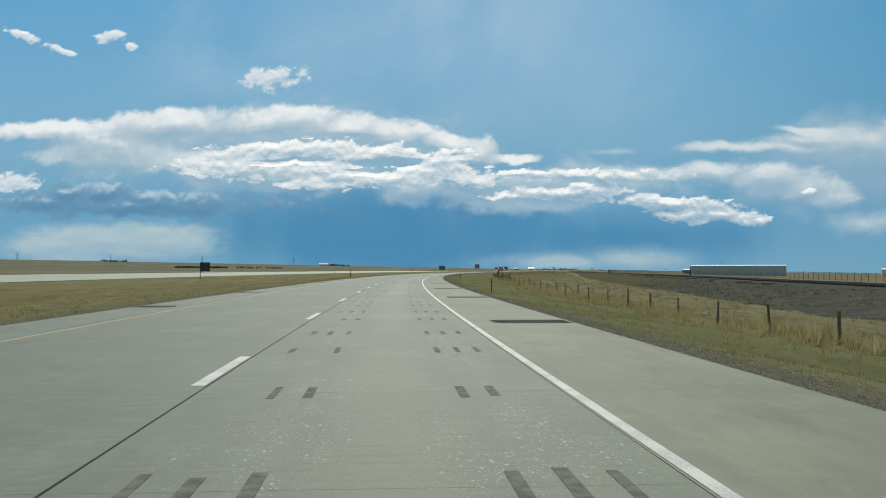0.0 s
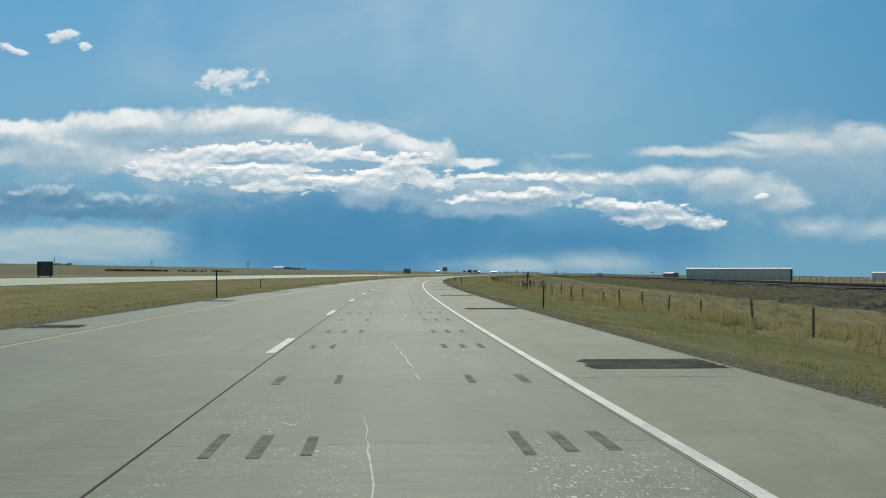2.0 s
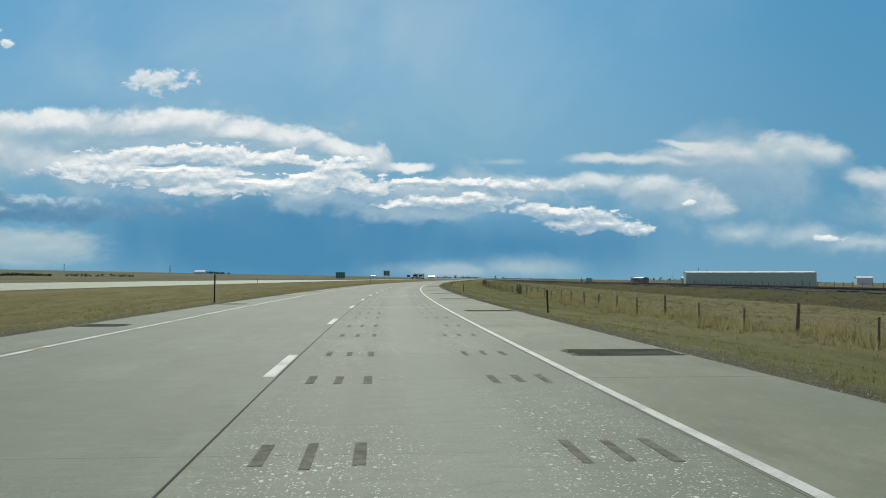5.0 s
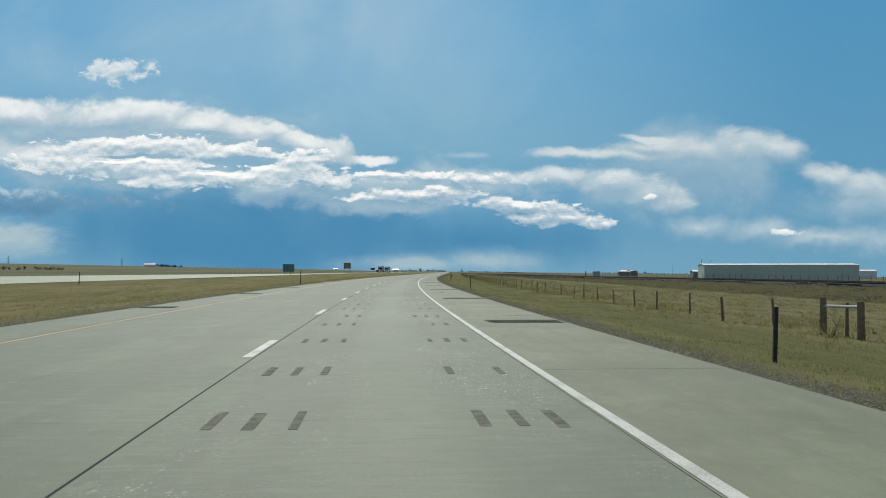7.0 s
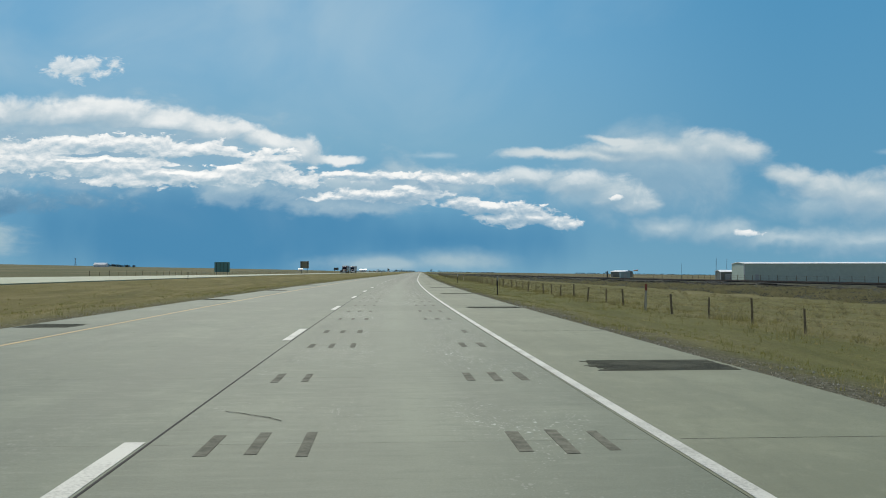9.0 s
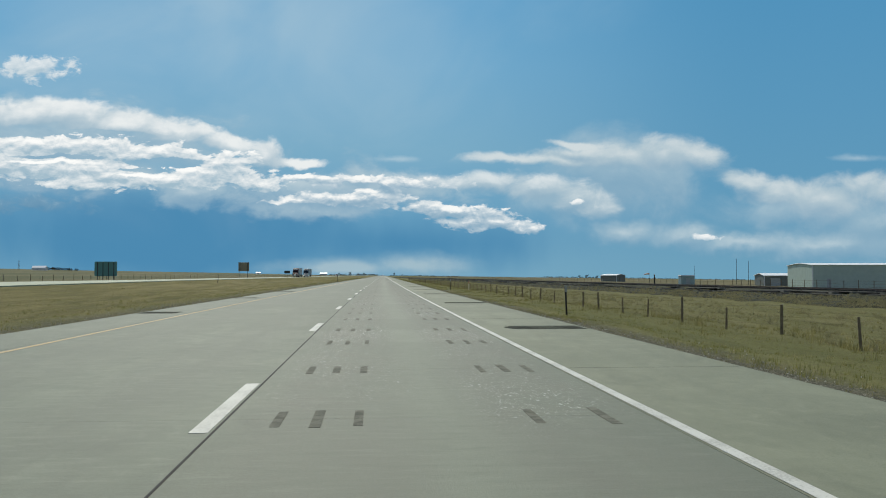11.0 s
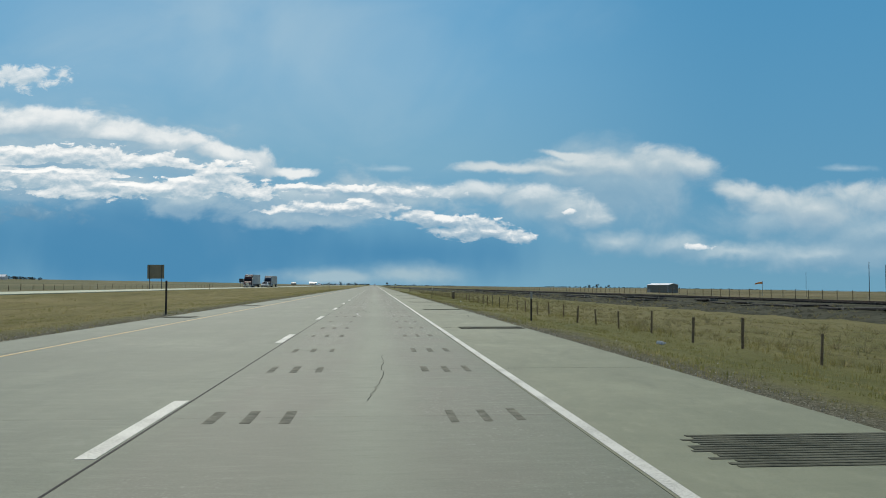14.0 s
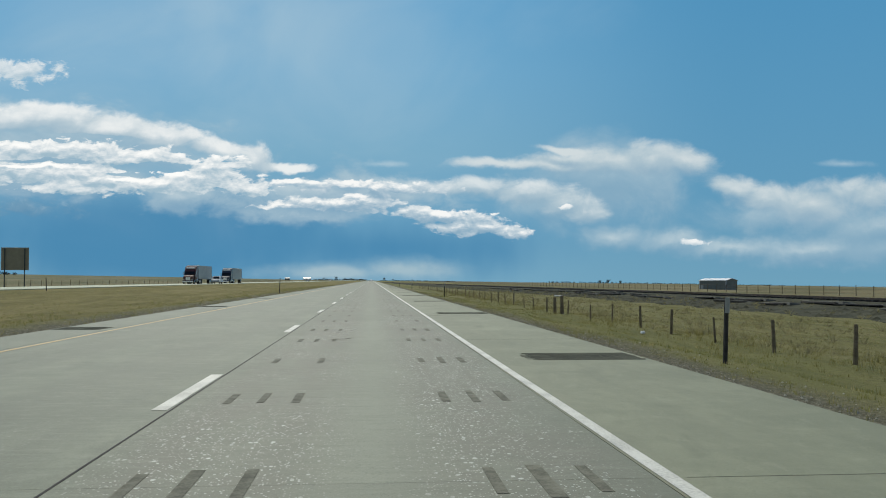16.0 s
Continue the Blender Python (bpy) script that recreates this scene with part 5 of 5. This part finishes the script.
def pylon(x, y, h):
    z = ground_z(x, y)
    ob = thing("pylon", "thin grey steel pylon on the skyline", "pylon", Matrix.Translation((x, y, z)), group="pylons along the hill")
    w = h * 0.09
    for sx, sy in ((-1, -1), (1, -1), (-1, 1), (1, 1)):
        part("leg", rod(bmesh.new(), (sx * w, sy * w, -1), (sx * w * 0.2, sy * w * 0.2, h), 0.22, 0.12, 4), STEEL, ob)
    bm = bmesh.new()
    for i in range(6):
        z0, z1 = h * i / 6, h * (i + 1) / 6
        k0, k1 = w * (1 - 0.8 * i / 6), w * (1 - 0.8 * (i + 1) / 6)
        for sy in (-1, 1):
            rod(bm, (-k0, sy * k0, z0), (k1, sy * k1, z1), 0.1, sides=4)
            rod(bm, (k0, sy * k0, z0), (-k1, sy * k1, z1), 0.1, sides=4)
    part("bracing", bm, STEEL, ob)
    for t in (0.72, 0.86, 0.98):
        part("crossarm", rod(bmesh.new(), (-h * 0.15, 0, h * t), (h * 0.15, 0, h * t), 0.15, sides=4), STEEL, ob)
    return ob


for x, y in ((-1750, 2500), (-1500, 2620), (-1250, 2760), (-980, 2900)):
    pylon(x, y, 24)


# ---- pavement pieces: slabs, slots, grooves and cracks ----
def lane_slabs(road):
    for lane, (e0, e1) in enumerate(((0.007, 3.565), (None, -0.005))):
        rest = []
        for a, b in zip(JOINTS, JOINTS[1:]):
            ss = np.linspace(a + 0.002, b - 0.002, 3)
            lo = (lambda s: yellow_e(s) - 0.16) if e0 is None else e0
            me = slab_mesh("slab", ss, lo, e1, 0.0, 0.1, CONCRETE)
            if -6 < a < 690 and (lane == 0 or a < 600):
                under(new("slab", me), road)
            else:
                rest.append(me)
        bm = bmesh.new()
        for me in rest:
            bm.from_mesh(me)
            bpy.data.meshes.remove(me)
        tagged(part("far_slabs", bm, CONCRETE, road), "far concrete slabs", kind="stuff")
        ss = np.concatenate([np.arange(JOINTS[-1], 1400, 10.0), np.arange(1400, 2700, 40.0)])
        under(new("far_lane", slab_mesh("far_lane", ss, (lambda s: yellow_e(s) - 0.16) if e0 is None else e0, e1, 0.0, 0.1, CONCRETE)), road)


def slots(road):
    """Dark grouted slots across each joint, three in each wheel track."""
    rng = random.Random(5)
    done, rest = 0, []
    for j in JOINTS:
        if not -10 < j < 760:
            continue
        for e in (0.44, 0.76, 1.10, 2.58, 2.88, 3.18):
            if rng.random() < 0.08:
                continue
            l, w, o = rng.uniform(0.34, 0.44), rng.uniform(0.035, 0.05), rng.uniform(-0.04, 0.04)
            me = slab_mesh("dowel_slot", [j - l + o, j + l + o], e - w, e + w, 0.003, 0.002, SLOT)
            if done < 300 and 430 < j < 700:
                under(new("dowel_slot", me), road)
                done += 1
            else:
                rest.append(me)
    bm = bmesh.new()
    for me in rest:
        bm.from_mesh(me)
        bpy.data.meshes.remove(me)
    tagged(part("dowel_slots", bm, SLOT, road), "dark grouted slots", kind="stuff")


def rumble(road):
    """Bands of grooves across the shoulders."""
    rng = random.Random(31)
    for side, s0 in ((1, 13.6), (-1, 22.4)):
        k = -2
        while s0 + 18.13 * k < 900:
            s = s0 + 18.13 * k
            s -= 3.4 if side > 0 and 150 < s < 205 else 0.0
            k += 1
            le = float(left_edge(s))
            e0, e1 = (4.15, 6.0) if side > 0 else (le + 0.08, le + 1.35)
            bm = bmesh.new()
            for i in range(14):
                a = s - 0.63 + i * 0.09
                inset = 0.06 * abs(i - 6) / 7
                me = slab_mesh("g", [a, a + 0.055], e0 + (inset + rng.uniform(0.0, 0.16) if side > 0 else 0), e1 - (rng.uniform(0, 0.05) if side > 0 else inset + rng.uniform(0, 0.2)), 0.004, 0.003, RUMBLE)
                bm.from_mesh(me)
                bpy.data.meshes.remove(me)
            part("rumble_grooves", bm, RUMBLE, road, "dark band of rumble grooves")


def crack(road, path, material, seed, name="crack", jag=0.022):
    """A broken ribbon through a few places (along, across, half its width), with ragged sides."""
    rng = random.Random(seed)
    mid = []
    for (s0, e0, w0), (s1, e1, w1) in zip(path, path[1:]):
        n = max(int(math.hypot(s1 - s0, e1 - e0) / 0.2), 2)
        for i in range(n):
            t = i / n
            r = 0.0 if i == 0 else jag
            mid.append((s0 + (s1 - s0) * t + rng.uniform(-r, r) * 0.8, e0 + (e1 - e0) * t + rng.uniform(-r, r), w0 + (w1 - w0) * t))
    mid.append(path[-1])
    v, f = [], []
    for i, (s, e, w) in enumerate(mid):
        a, b = mid[max(i - 1, 0)], mid[min(i + 1, len(mid) - 1)]
        ds, de = b[0] - a[0], b[1] - a[1]
        l = math.hypot(ds, de) or 1.0
        ns, ne = -de / l, ds / l
        p, q = 0.62 * w * rng.uniform(0.4, 1.35), 0.62 * w * rng.uniform(0.4, 1.35)
        v += [along(s - ns * p, e - ne * p, 0.0055), along(s + ns * q, e + ne * q, 0.0055)]
    for i in range(len(mid) - 1):
        f.append((2 * i, 2 * i + 1, 2 * i + 3, 2 * i + 2))
    tagged(under(new(name, mesh_of(name, v, f, material)), road), "dark open crack" if material is VOID else "pale filled crack")


def cracks(road):
    fine = np.concatenate([np.arange(-60, 740, 3.0), np.arange(740, 1400, 20.0)])
    tagged(under(new("lane_joint", slab_mesh("lane_joint", fine, -0.007, 0.012, 0.003, 0.002, SEAL)), road), "dark sealed joint")
    # open cracks and spalls, joint by joint
    open_cracks = (
        [(47.6, 1.05, 0.02), (47.3, 1.18, 0.06), (46.8, 1.21, 0.012), (45.1, 1.38, 0.022), (43.7, 1.32, 0.016), (43.4, 1.36, 0.04), (42.9, 1.27, 0.015)],
        [(42.9, 1.27, 0.03), (42.4, 1.15, 0.09), (42.4, 1.03, 0.01)],
        [(42.55, 1.15, 0.02), (42.35, 1.40, 0.025), (41.9, 1.41, 0.015)],
        [(48.5, 0.79, 0.008), (49.5, 0.42, 0.02), (50.1, 0.67, 0.008)],
        [(52.6, 1.50, 0.03), (51.3, 1.68, 0.012)],
        [(168.8, 0.21, 0.01), (168.3, 0.60, 0.035), (167.9, 0.80, 0.09), (167.3, 0.83, 0.02)],
        [(167.6, 0.45, 0.05), (167.5, 0.66, 0.025), (167.5, 0.82, 0.01)],
        [(170.8, 1.62, 0.02), (170.7, 1.72, 0.03), (169.3, 1.66, 0.02), (168.3, 1.60, 0.03), (167.8, 1.50, 0.07), (167.4, 1.56, 0.06), (166.9, 1.51, 0.02)],
        [(165.95, 1.08, 0.02), (165.8, 1.25, 0.08), (166.2, 1.34, 0.015)],
        [(173.6, 0.89, 0.01), (171.6, 1.33, 0.012), (171.0, 1.35, 0.03)],
        [(331.9, 1.08, 0.015), (331.9, 1.40, 0.03)],
        [(331.8, 1.32, 0.05), (331.4, 1.30, 0.09), (331.6, 1.20, 0.03), (331.1, 1.22, 0.015)],
    )
    for k, path in enumerate(open_cracks):
        crack(road, path, VOID, 100 + k)
    # fine lines wandering along a slab: (from, to) along and across, half width
    for k, (s0, e0, s1, e1, w) in enumerate(((578.5, 1.8, 584.5, 2.0, 0.01), (620.4, 1.89, 618.0, 1.64, 0.014), (623.8, 1.76, 622.8, 1.83, 0.03),
                                             (626.0, 1.7, 630.5, 1.55, 0.01), (670.4, 1.0, 671.0, 1.5, 0.04), (672.5, 1.0, 674.5, 1.5, 0.015))):
        crack(road, [(s0, e0, w * 0.5), (s0 * 0.6 + s1 * 0.4, e0 * 0.5 + e1 * 0.5 + 0.08, w * 0.7), (s1, e1, w * 0.3)], VOID, 140 + k)
    for k, (s0, e0, s1, e1, w) in enumerate(((55.0, 1.8, 56.2, 2.0, 0.05), (64.5, 1.75, 68.5, 1.65, 0.03), (70.0, 1.75, 82.0, 1.45, 0.022), (84.5, 2.0, 90.0, 1.7, 0.03), (97.0, 2.0, 101.5, 2.15, 0.025),
                                             (116.7, 1.78, 113.9, 1.9, 0.02), (150.5, 1.78, 146.5, 2.3, 0.02), (165.6, 1.32, 164.2, 1.91, 0.022), (164.75, 1.49, 164.25, 1.53, 0.06),
                                             (341.2, 2.2, 342.4, 2.25, 0.04),)):
        crack(road, [(s0, e0, w * 0.4), (s0 * 0.5 + s1 * 0.5, e0 * 0.5 + e1 * 0.5 + 0.05, w), (s1, e1, w * 0.4)], FILLER, 160 + k)
    for k, (s0, e0, s1, e1, w) in enumerate(((519.5, -1.3, 519.5, 0.9, 0.012), (613.7, 0.24, 613.1, 0.93, 0.03))):
        crack(road, [(s0, e0, w * 0.4), (s0 * 0.5 + s1 * 0.5, e0 * 0.5 + e1 * 0.5 + 0.05, w), (s1, e1, w * 0.4)], FILLER, 190 + k)
    for k, path in enumerate(([(515.4, -0.52, 0.02), (516.2, -0.75, 0.03), (516.9, -0.86, 0.03), (517.6, -0.79, 0.03), (518.5, -0.77, 0.03), (520.4, -0.99, 0.015)],
                              [(146.8, 1.58, 0.015), (146.0, 1.80, 0.03), (144.8, 1.89, 0.03), (143.9, 1.88, 0.02)],
                              [(113.8, 1.56, 0.012), (112.2, 1.73, 0.035), (110.8, 1.67, 0.03), (109.7, 1.70, 0.02), (109.3, 1.86, 0.012)],
                              [(108.9, 1.68, 0.015), (106.9, 1.87, 0.03), (105.3, 2.00, 0.012)],
                              [(105.2, 1.72, 0.03), (104.5, 1.85, 0.03), (103.4, 2.00, 0.035), (102.6, 2.10, 0.03), (102.2, 2.13, 0.02)],
                              [(601.3, 0.13, 0.006), (601.6, 0.66, 0.02), (602.3, 1.05, 0.025), (603.1, 1.36, 0.03), (604.1, 1.18, 0.03), (605.4, 1.19, 0.025), (606.8, 1.1, 0.03), (607.1, 1.4, 0.015)])):
        crack(road, path, FILLER, 210 + k)
    for k, path in enumerate(([(109.35, 1.74, 0.01), (109.25, 1.90, 0.02)], [(105.4, 1.97, 0.01), (105.25, 2.07, 0.03)], [(102.4, 2.08, 0.02), (102.1, 2.15, 0.03)],
                              [(610.8, 1.22, 0.008), (609.3, 1.45, 0.035), (607.2, 1.7, 0.01)], [(372.7, 0.28, 0.008), (372.5, 0.53, 0.014), (372.2, 0.81, 0.01)],
                              [(603.0, 0.98, 0.03), (602.8, 1.15, 0.05), (602.9, 1.22, 0.02)])):
        crack(road, path, VOID, 230 + k)
    rng = random.Random(77)
    s = 148.0
    while s < 256:
        l = rng.uniform(1.5, 5.5)
        ss = np.linspace(s, s + l, 4)
        k = rng.uniform(-0.02, 0.03)
        me = slab_mesh("white_patch", ss, lambda q: yellow_e(q) - 0.055 + k, lambda q: yellow_e(q) + 0.085 + k, 0.0065, 0.002, WHITE_PAINT)
        tagged(under(new("white_patch", me), road), "white repainted piece of the edge line")
        s += l + rng.uniform(0.15, 0.8)
    bm = bmesh.new()
    for j in JOINTS[::3]:
        if 0 < j < 720:
            me = slab_mesh("j", [j - 0.002, j + 0.002], 3.75, 6.0, 0.0015, 0.001, SEAL)
            bm.from_mesh(me)
            bpy.data.meshes.remove(me)
    tagged(part("shoulder_joints", bm, SEAL, road), "thin dark joints across the shoulder", kind="stuff")


# ---- grass, brush and stones ----
def bank_places(rng, n):
    """Places strewn over the near slope of the railway bank."""
    y = rng.uniform(60, 950, n)
    d = -3.2 - 7.0 * rng.rand(n) ** 0.8
    x = rail_x(y) + d - bank_spread(y) * (-d - 2.3) / 7.2
    z = np.interp(d, [b[0] for b in BANK], [b[1] for b in BANK]) + bank_drop(y)
    return np.stack([x, y, z], 1)


def slope_places(rng, n):
    """Places on the foot of the bank, thickest along its middle stretch."""
    y = rng.triangular(150, 360, 640, n)
    d = -5.0 - 6.5 * rng.rand(n) ** 0.8
    x = rail_x(y) + d - bank_spread(y) * (-d - 2.3) / 7.2
    z = np.interp(d, [b[0] for b in BANK], [b[1] for b in BANK]) + bank_drop(y)
    return np.stack([x, y, z], 1)


def tufts(name, label, n, seed, s_range, e_of, h, blades, material, width=0.02, lean=0.35):
    rng = np.random.RandomState(seed)
    s = rng.uniform(s_range[0], s_range[1], n)
    if e_of in (bank_places, slope_places):
        c = e_of(rng, n)
        s, e = c[:, 1], c[:, 0]
    else:
        e = e_of(rng, s)
        c = along(s, e, rough_land(s, e))
    hh = rng.uniform(h[0], h[1], n) * (0.7 + 0.6 * (0.5 + 0.5 * np.sin(s * 0.35 + 2.5 * np.sin(e * 0.6))))
    k = n * blades
    c, hh = np.repeat(c, blades, 0), np.repeat(hh, blades)
    a = rng.uniform(0, 6.283, k)
    r = rng.uniform(0, 0.16, k) * (0.6 + hh)
    base = c + np.stack([r * np.cos(a), r * np.sin(a), np.zeros(k) - 0.02], 1)
    b = rng.uniform(0, 6.283, k)
    w = width * (0.6 + hh)
    side = np.stack([np.cos(b) * w, np.sin(b) * w, np.zeros(k)], 1)
    tip = base + np.stack([np.cos(a) * hh * lean * rng.rand(k), np.sin(a) * hh * lean * rng.rand(k), hh * rng.uniform(0.6, 1.0, k)], 1)
    v = np.stack([base - side, base + side, tip], 1).reshape(-1, 3)
    me = bpy.data.meshes.new(name)
    me.vertices.add(3 * k)
    me.vertices.foreach_set("co", v.ravel())
    me.loops.add(3 * k)
    me.loops.foreach_set("vertex_index", np.arange(3 * k))
    me.polygons.add(k)
    me.polygons.foreach_set("loop_start", np.arange(0, 3 * k, 3))
    me.update(calc_edges=True)
    me.materials.append(material)
    tagged(new(name, me), label, "grass", kind="stuff")


def verge(rng, s):
    return 6.25 + 0.9 * rng.rand(len(s)) ** 0.5 + 9.0 * rng.rand(len(s)) ** 1.3


def field(rng, s):
    return 15.5 + (30 - 11 * blend(s, 400, 620)) * rng.rand(len(s)) ** 1.3


def fence_line(rng, s):
    return fence_e(s) + 0.5 + rng.normal(0, 1.5, len(s))


def straw_spots(rng, s):
    """Clumps gathered near the fence, in loose heaps."""
    heap = np.round(s / 5.3 + 0.3 * np.sin(s)) * 5.3 + 1.7 * np.sin(s * 12.9)
    return fence_e(heap) + 1.3 * np.sin(heap * 3.7) + rng.normal(0.4, 0.55, len(s))


def edge_strip(rng, s):
    return 6.2 + 1.1 * rng.rand(len(s)) ** 1.2 + 0.5 * np.sin(s * 0.21) ** 2


def median(rng, s):
    return left_edge(s) - 0.15 - 22 * rng.rand(len(s)) ** 1.3


tufts("verge_grass", "short olive grass on the verge", 52000, 1, (0, 760), verge, (0.03, 0.10), 6, OLIVE, 0.012)
tufts("verge_dry_grass", "pale dry tufts among the verge grass", 6000, 2, (0, 760), verge, (0.04, 0.13), 6, DRY, 0.010)
tufts("field_grass", "tall dry grass beyond the fence", 9000, 3, (0, 480), field, (0.08, 0.24), 6, DRY, 0.012)
tufts("sage_grass", "grey-green grass beyond the fence", 42000, 13, (0, 860), field, (0.06, 0.19), 6, SAGE, 0.012)
tufts("edge_weeds", "sparse straw weeds along the gravel edge", 9000, 14, (0, 740), edge_strip, (0.03, 0.10), 5, BRUSH, 0.010, 1.2)
tufts("fence_grass", "tall dry grass along the fence line", 9000, 4, (0, 800), fence_line, (0.12, 0.34), 7, SAGE, 0.013)
tufts("straw_clumps", "tall pale straw clumps by the fence", 2200, 15, (0, 300), straw_spots, (0.3, 0.7), 16, DRY, 0.012, 0.7)
tufts("brush", "grey scrub scattered in the field", 5000, 5, (0, 860), field, (0.2, 0.45), 16, BRUSH, 0.018, 1.6)
tufts("median_grass", "golden dry grass in the median", 40000, 6, (0, 860), median, (0.04, 0.13), 6, OLIVE, 0.012)
tufts("median_dry_grass", "pale dry tufts in the median", 12000, 7, (0, 860), median, (0.05, 0.16), 6, DRY, 0.012)


tufts("bank_weeds", "grey-green weeds on the railway bank", 2200, 8, (0, 1), bank_places, (0.15, 0.45), 12, BRUSH, 0.03, 1.4)

tufts("slope_brush", "dense grey-tan scrub along the foot of the railway bank", 14000, 18, (0, 1), slope_places, (0.18, 0.45), 14, BRUSH, 0.026, 1.5)


def clods():
    """Dark lumps of spoil on the railway bank."""
    rng = np.random.RandomState(19)
    n = 9000
    c = bank_places(rng, n)
    r = rng.uniform(0.06, 0.3, n)
    q = np.array([(1, 0, -0.2), (0.3, 0.95, -0.2), (-0.8, 0.6, -0.2), (-0.8, -0.6, -0.2), (0.3, -0.95, -0.2), (0.1, 0.1, 0.55)])
    v = (c[:, None] + r[:, None, None] * (q[None] * rng.uniform(0.6, 1.5, (n, 6, 1)) * np.array([1, 2.2, 1]))).reshape(-1, 3)
    f = (np.arange(n)[:, None, None] * 6 + np.array([(0, 1, 5), (1, 2, 5), (2, 3, 5), (3, 4, 5), (4, 0, 5)])[None]).reshape(-1, 3)
    tagged(new("spoil", mesh_of("spoil", v, f, BALLAST)), "dark clods of spoil on the railway bank", "rubble", kind="stuff")


clods()


def litter():
    """Scraps of pale litter caught in the verge."""
    rng = random.Random(14)
    for s, e in ((604.0, 13.2), (690.0, 13.6)):
        p = along(s, e, rough_land(s, e))
        ob = tagged(new("litter"), "crumpled scrap of pale plastic in the grass", "litter", "litter in the verge")
        ob.matrix_basis = Matrix.Translation(p) @ pose(0, 0, 0, 0, 0, rng.uniform(0, 360))
        bm = bmesh.new()
        for i in range(4):
            x = i * 0.1
            box(bm, x, x + 0.12, -0.1 + rng.uniform(-0.05, 0.05), 0.1, 0.02 + rng.uniform(0, 0.04), 0.10 + rng.uniform(0, 0.08), 0.01, 0.7)
        part("scrap", bm, TRIM, ob)


def debris():
    """Dark scraps of tyre on the shoulder."""
    for i, (s, e) in enumerate(((332.5, 4.67), (602.7, 5.41))):
        ob = thing("tyre_scrap", "small dark scrap of torn tyre on the shoulder", "debris", group="tyre scraps")
        ob.matrix_basis = Matrix.Translation(along(s, e, 0.002)) @ pose(0, 0, 0, 0, 0, 35 + 60 * i)
        bm = bmesh.new()
        for j in range(3):
            box(bm, j * 0.03 - 0.05, j * 0.03 - 0.01, -0.03 + 0.008 * j, 0.02 + 0.006 * j, 0.0, 0.018 + 0.008 * (j % 2), 0.004, 0.7)
        part("rubber", bm, TYRE, ob)


litter()
debris()


def stones():
    rng = np.random.RandomState(9)
    n = 30000
    s = rng.uniform(0, 740, n)
    left = rng.rand(n) < 0.3
    e = np.where(left, left_edge(s) - 0.05 - rng.exponential(0.35, n), 6.1 + rng.exponential(0.6, n))
    c = along(s, e, rough_land(s, e))
    r = rng.uniform(0.007, 0.026, n)
    q = np.array([(1, 0, -0.3), (-0.5, 0.87, -0.3), (-0.5, -0.87, -0.3), (0.1, 0.1, 0.8)])
    v = (c[:, None] + r[:, None, None] * (q[None] * rng.uniform(0.6, 1.4, (n, 4, 1)))).reshape(-1, 3)
    f = (np.arange(n)[:, None, None] * 4 + np.array([(0, 1, 3), (1, 2, 3), (2, 0, 3)])[None]).reshape(-1, 3)
    tagged(new("gravel", mesh_of("gravel", v, f, GRAVEL)), "loose pale stones along the pavement edge", "gravel", kind="stuff")


GRAVEL = plain("gravel_stone", (0.24, 0.225, 0.165), (0.52, 0.50, 0.40), 2.0, 0.9)
stones()
lane_slabs(ROAD)
slots(ROAD)
rumble(ROAD)
cracks(ROAD)

# ---- the plan's units to metres ----
for ob in list(scene.objects):
    if ob.parent is None and ob is not cam and ob is not sun:
        ob.matrix_basis = Matrix.Scale(UNIT, 4) @ ob.matrix_basis
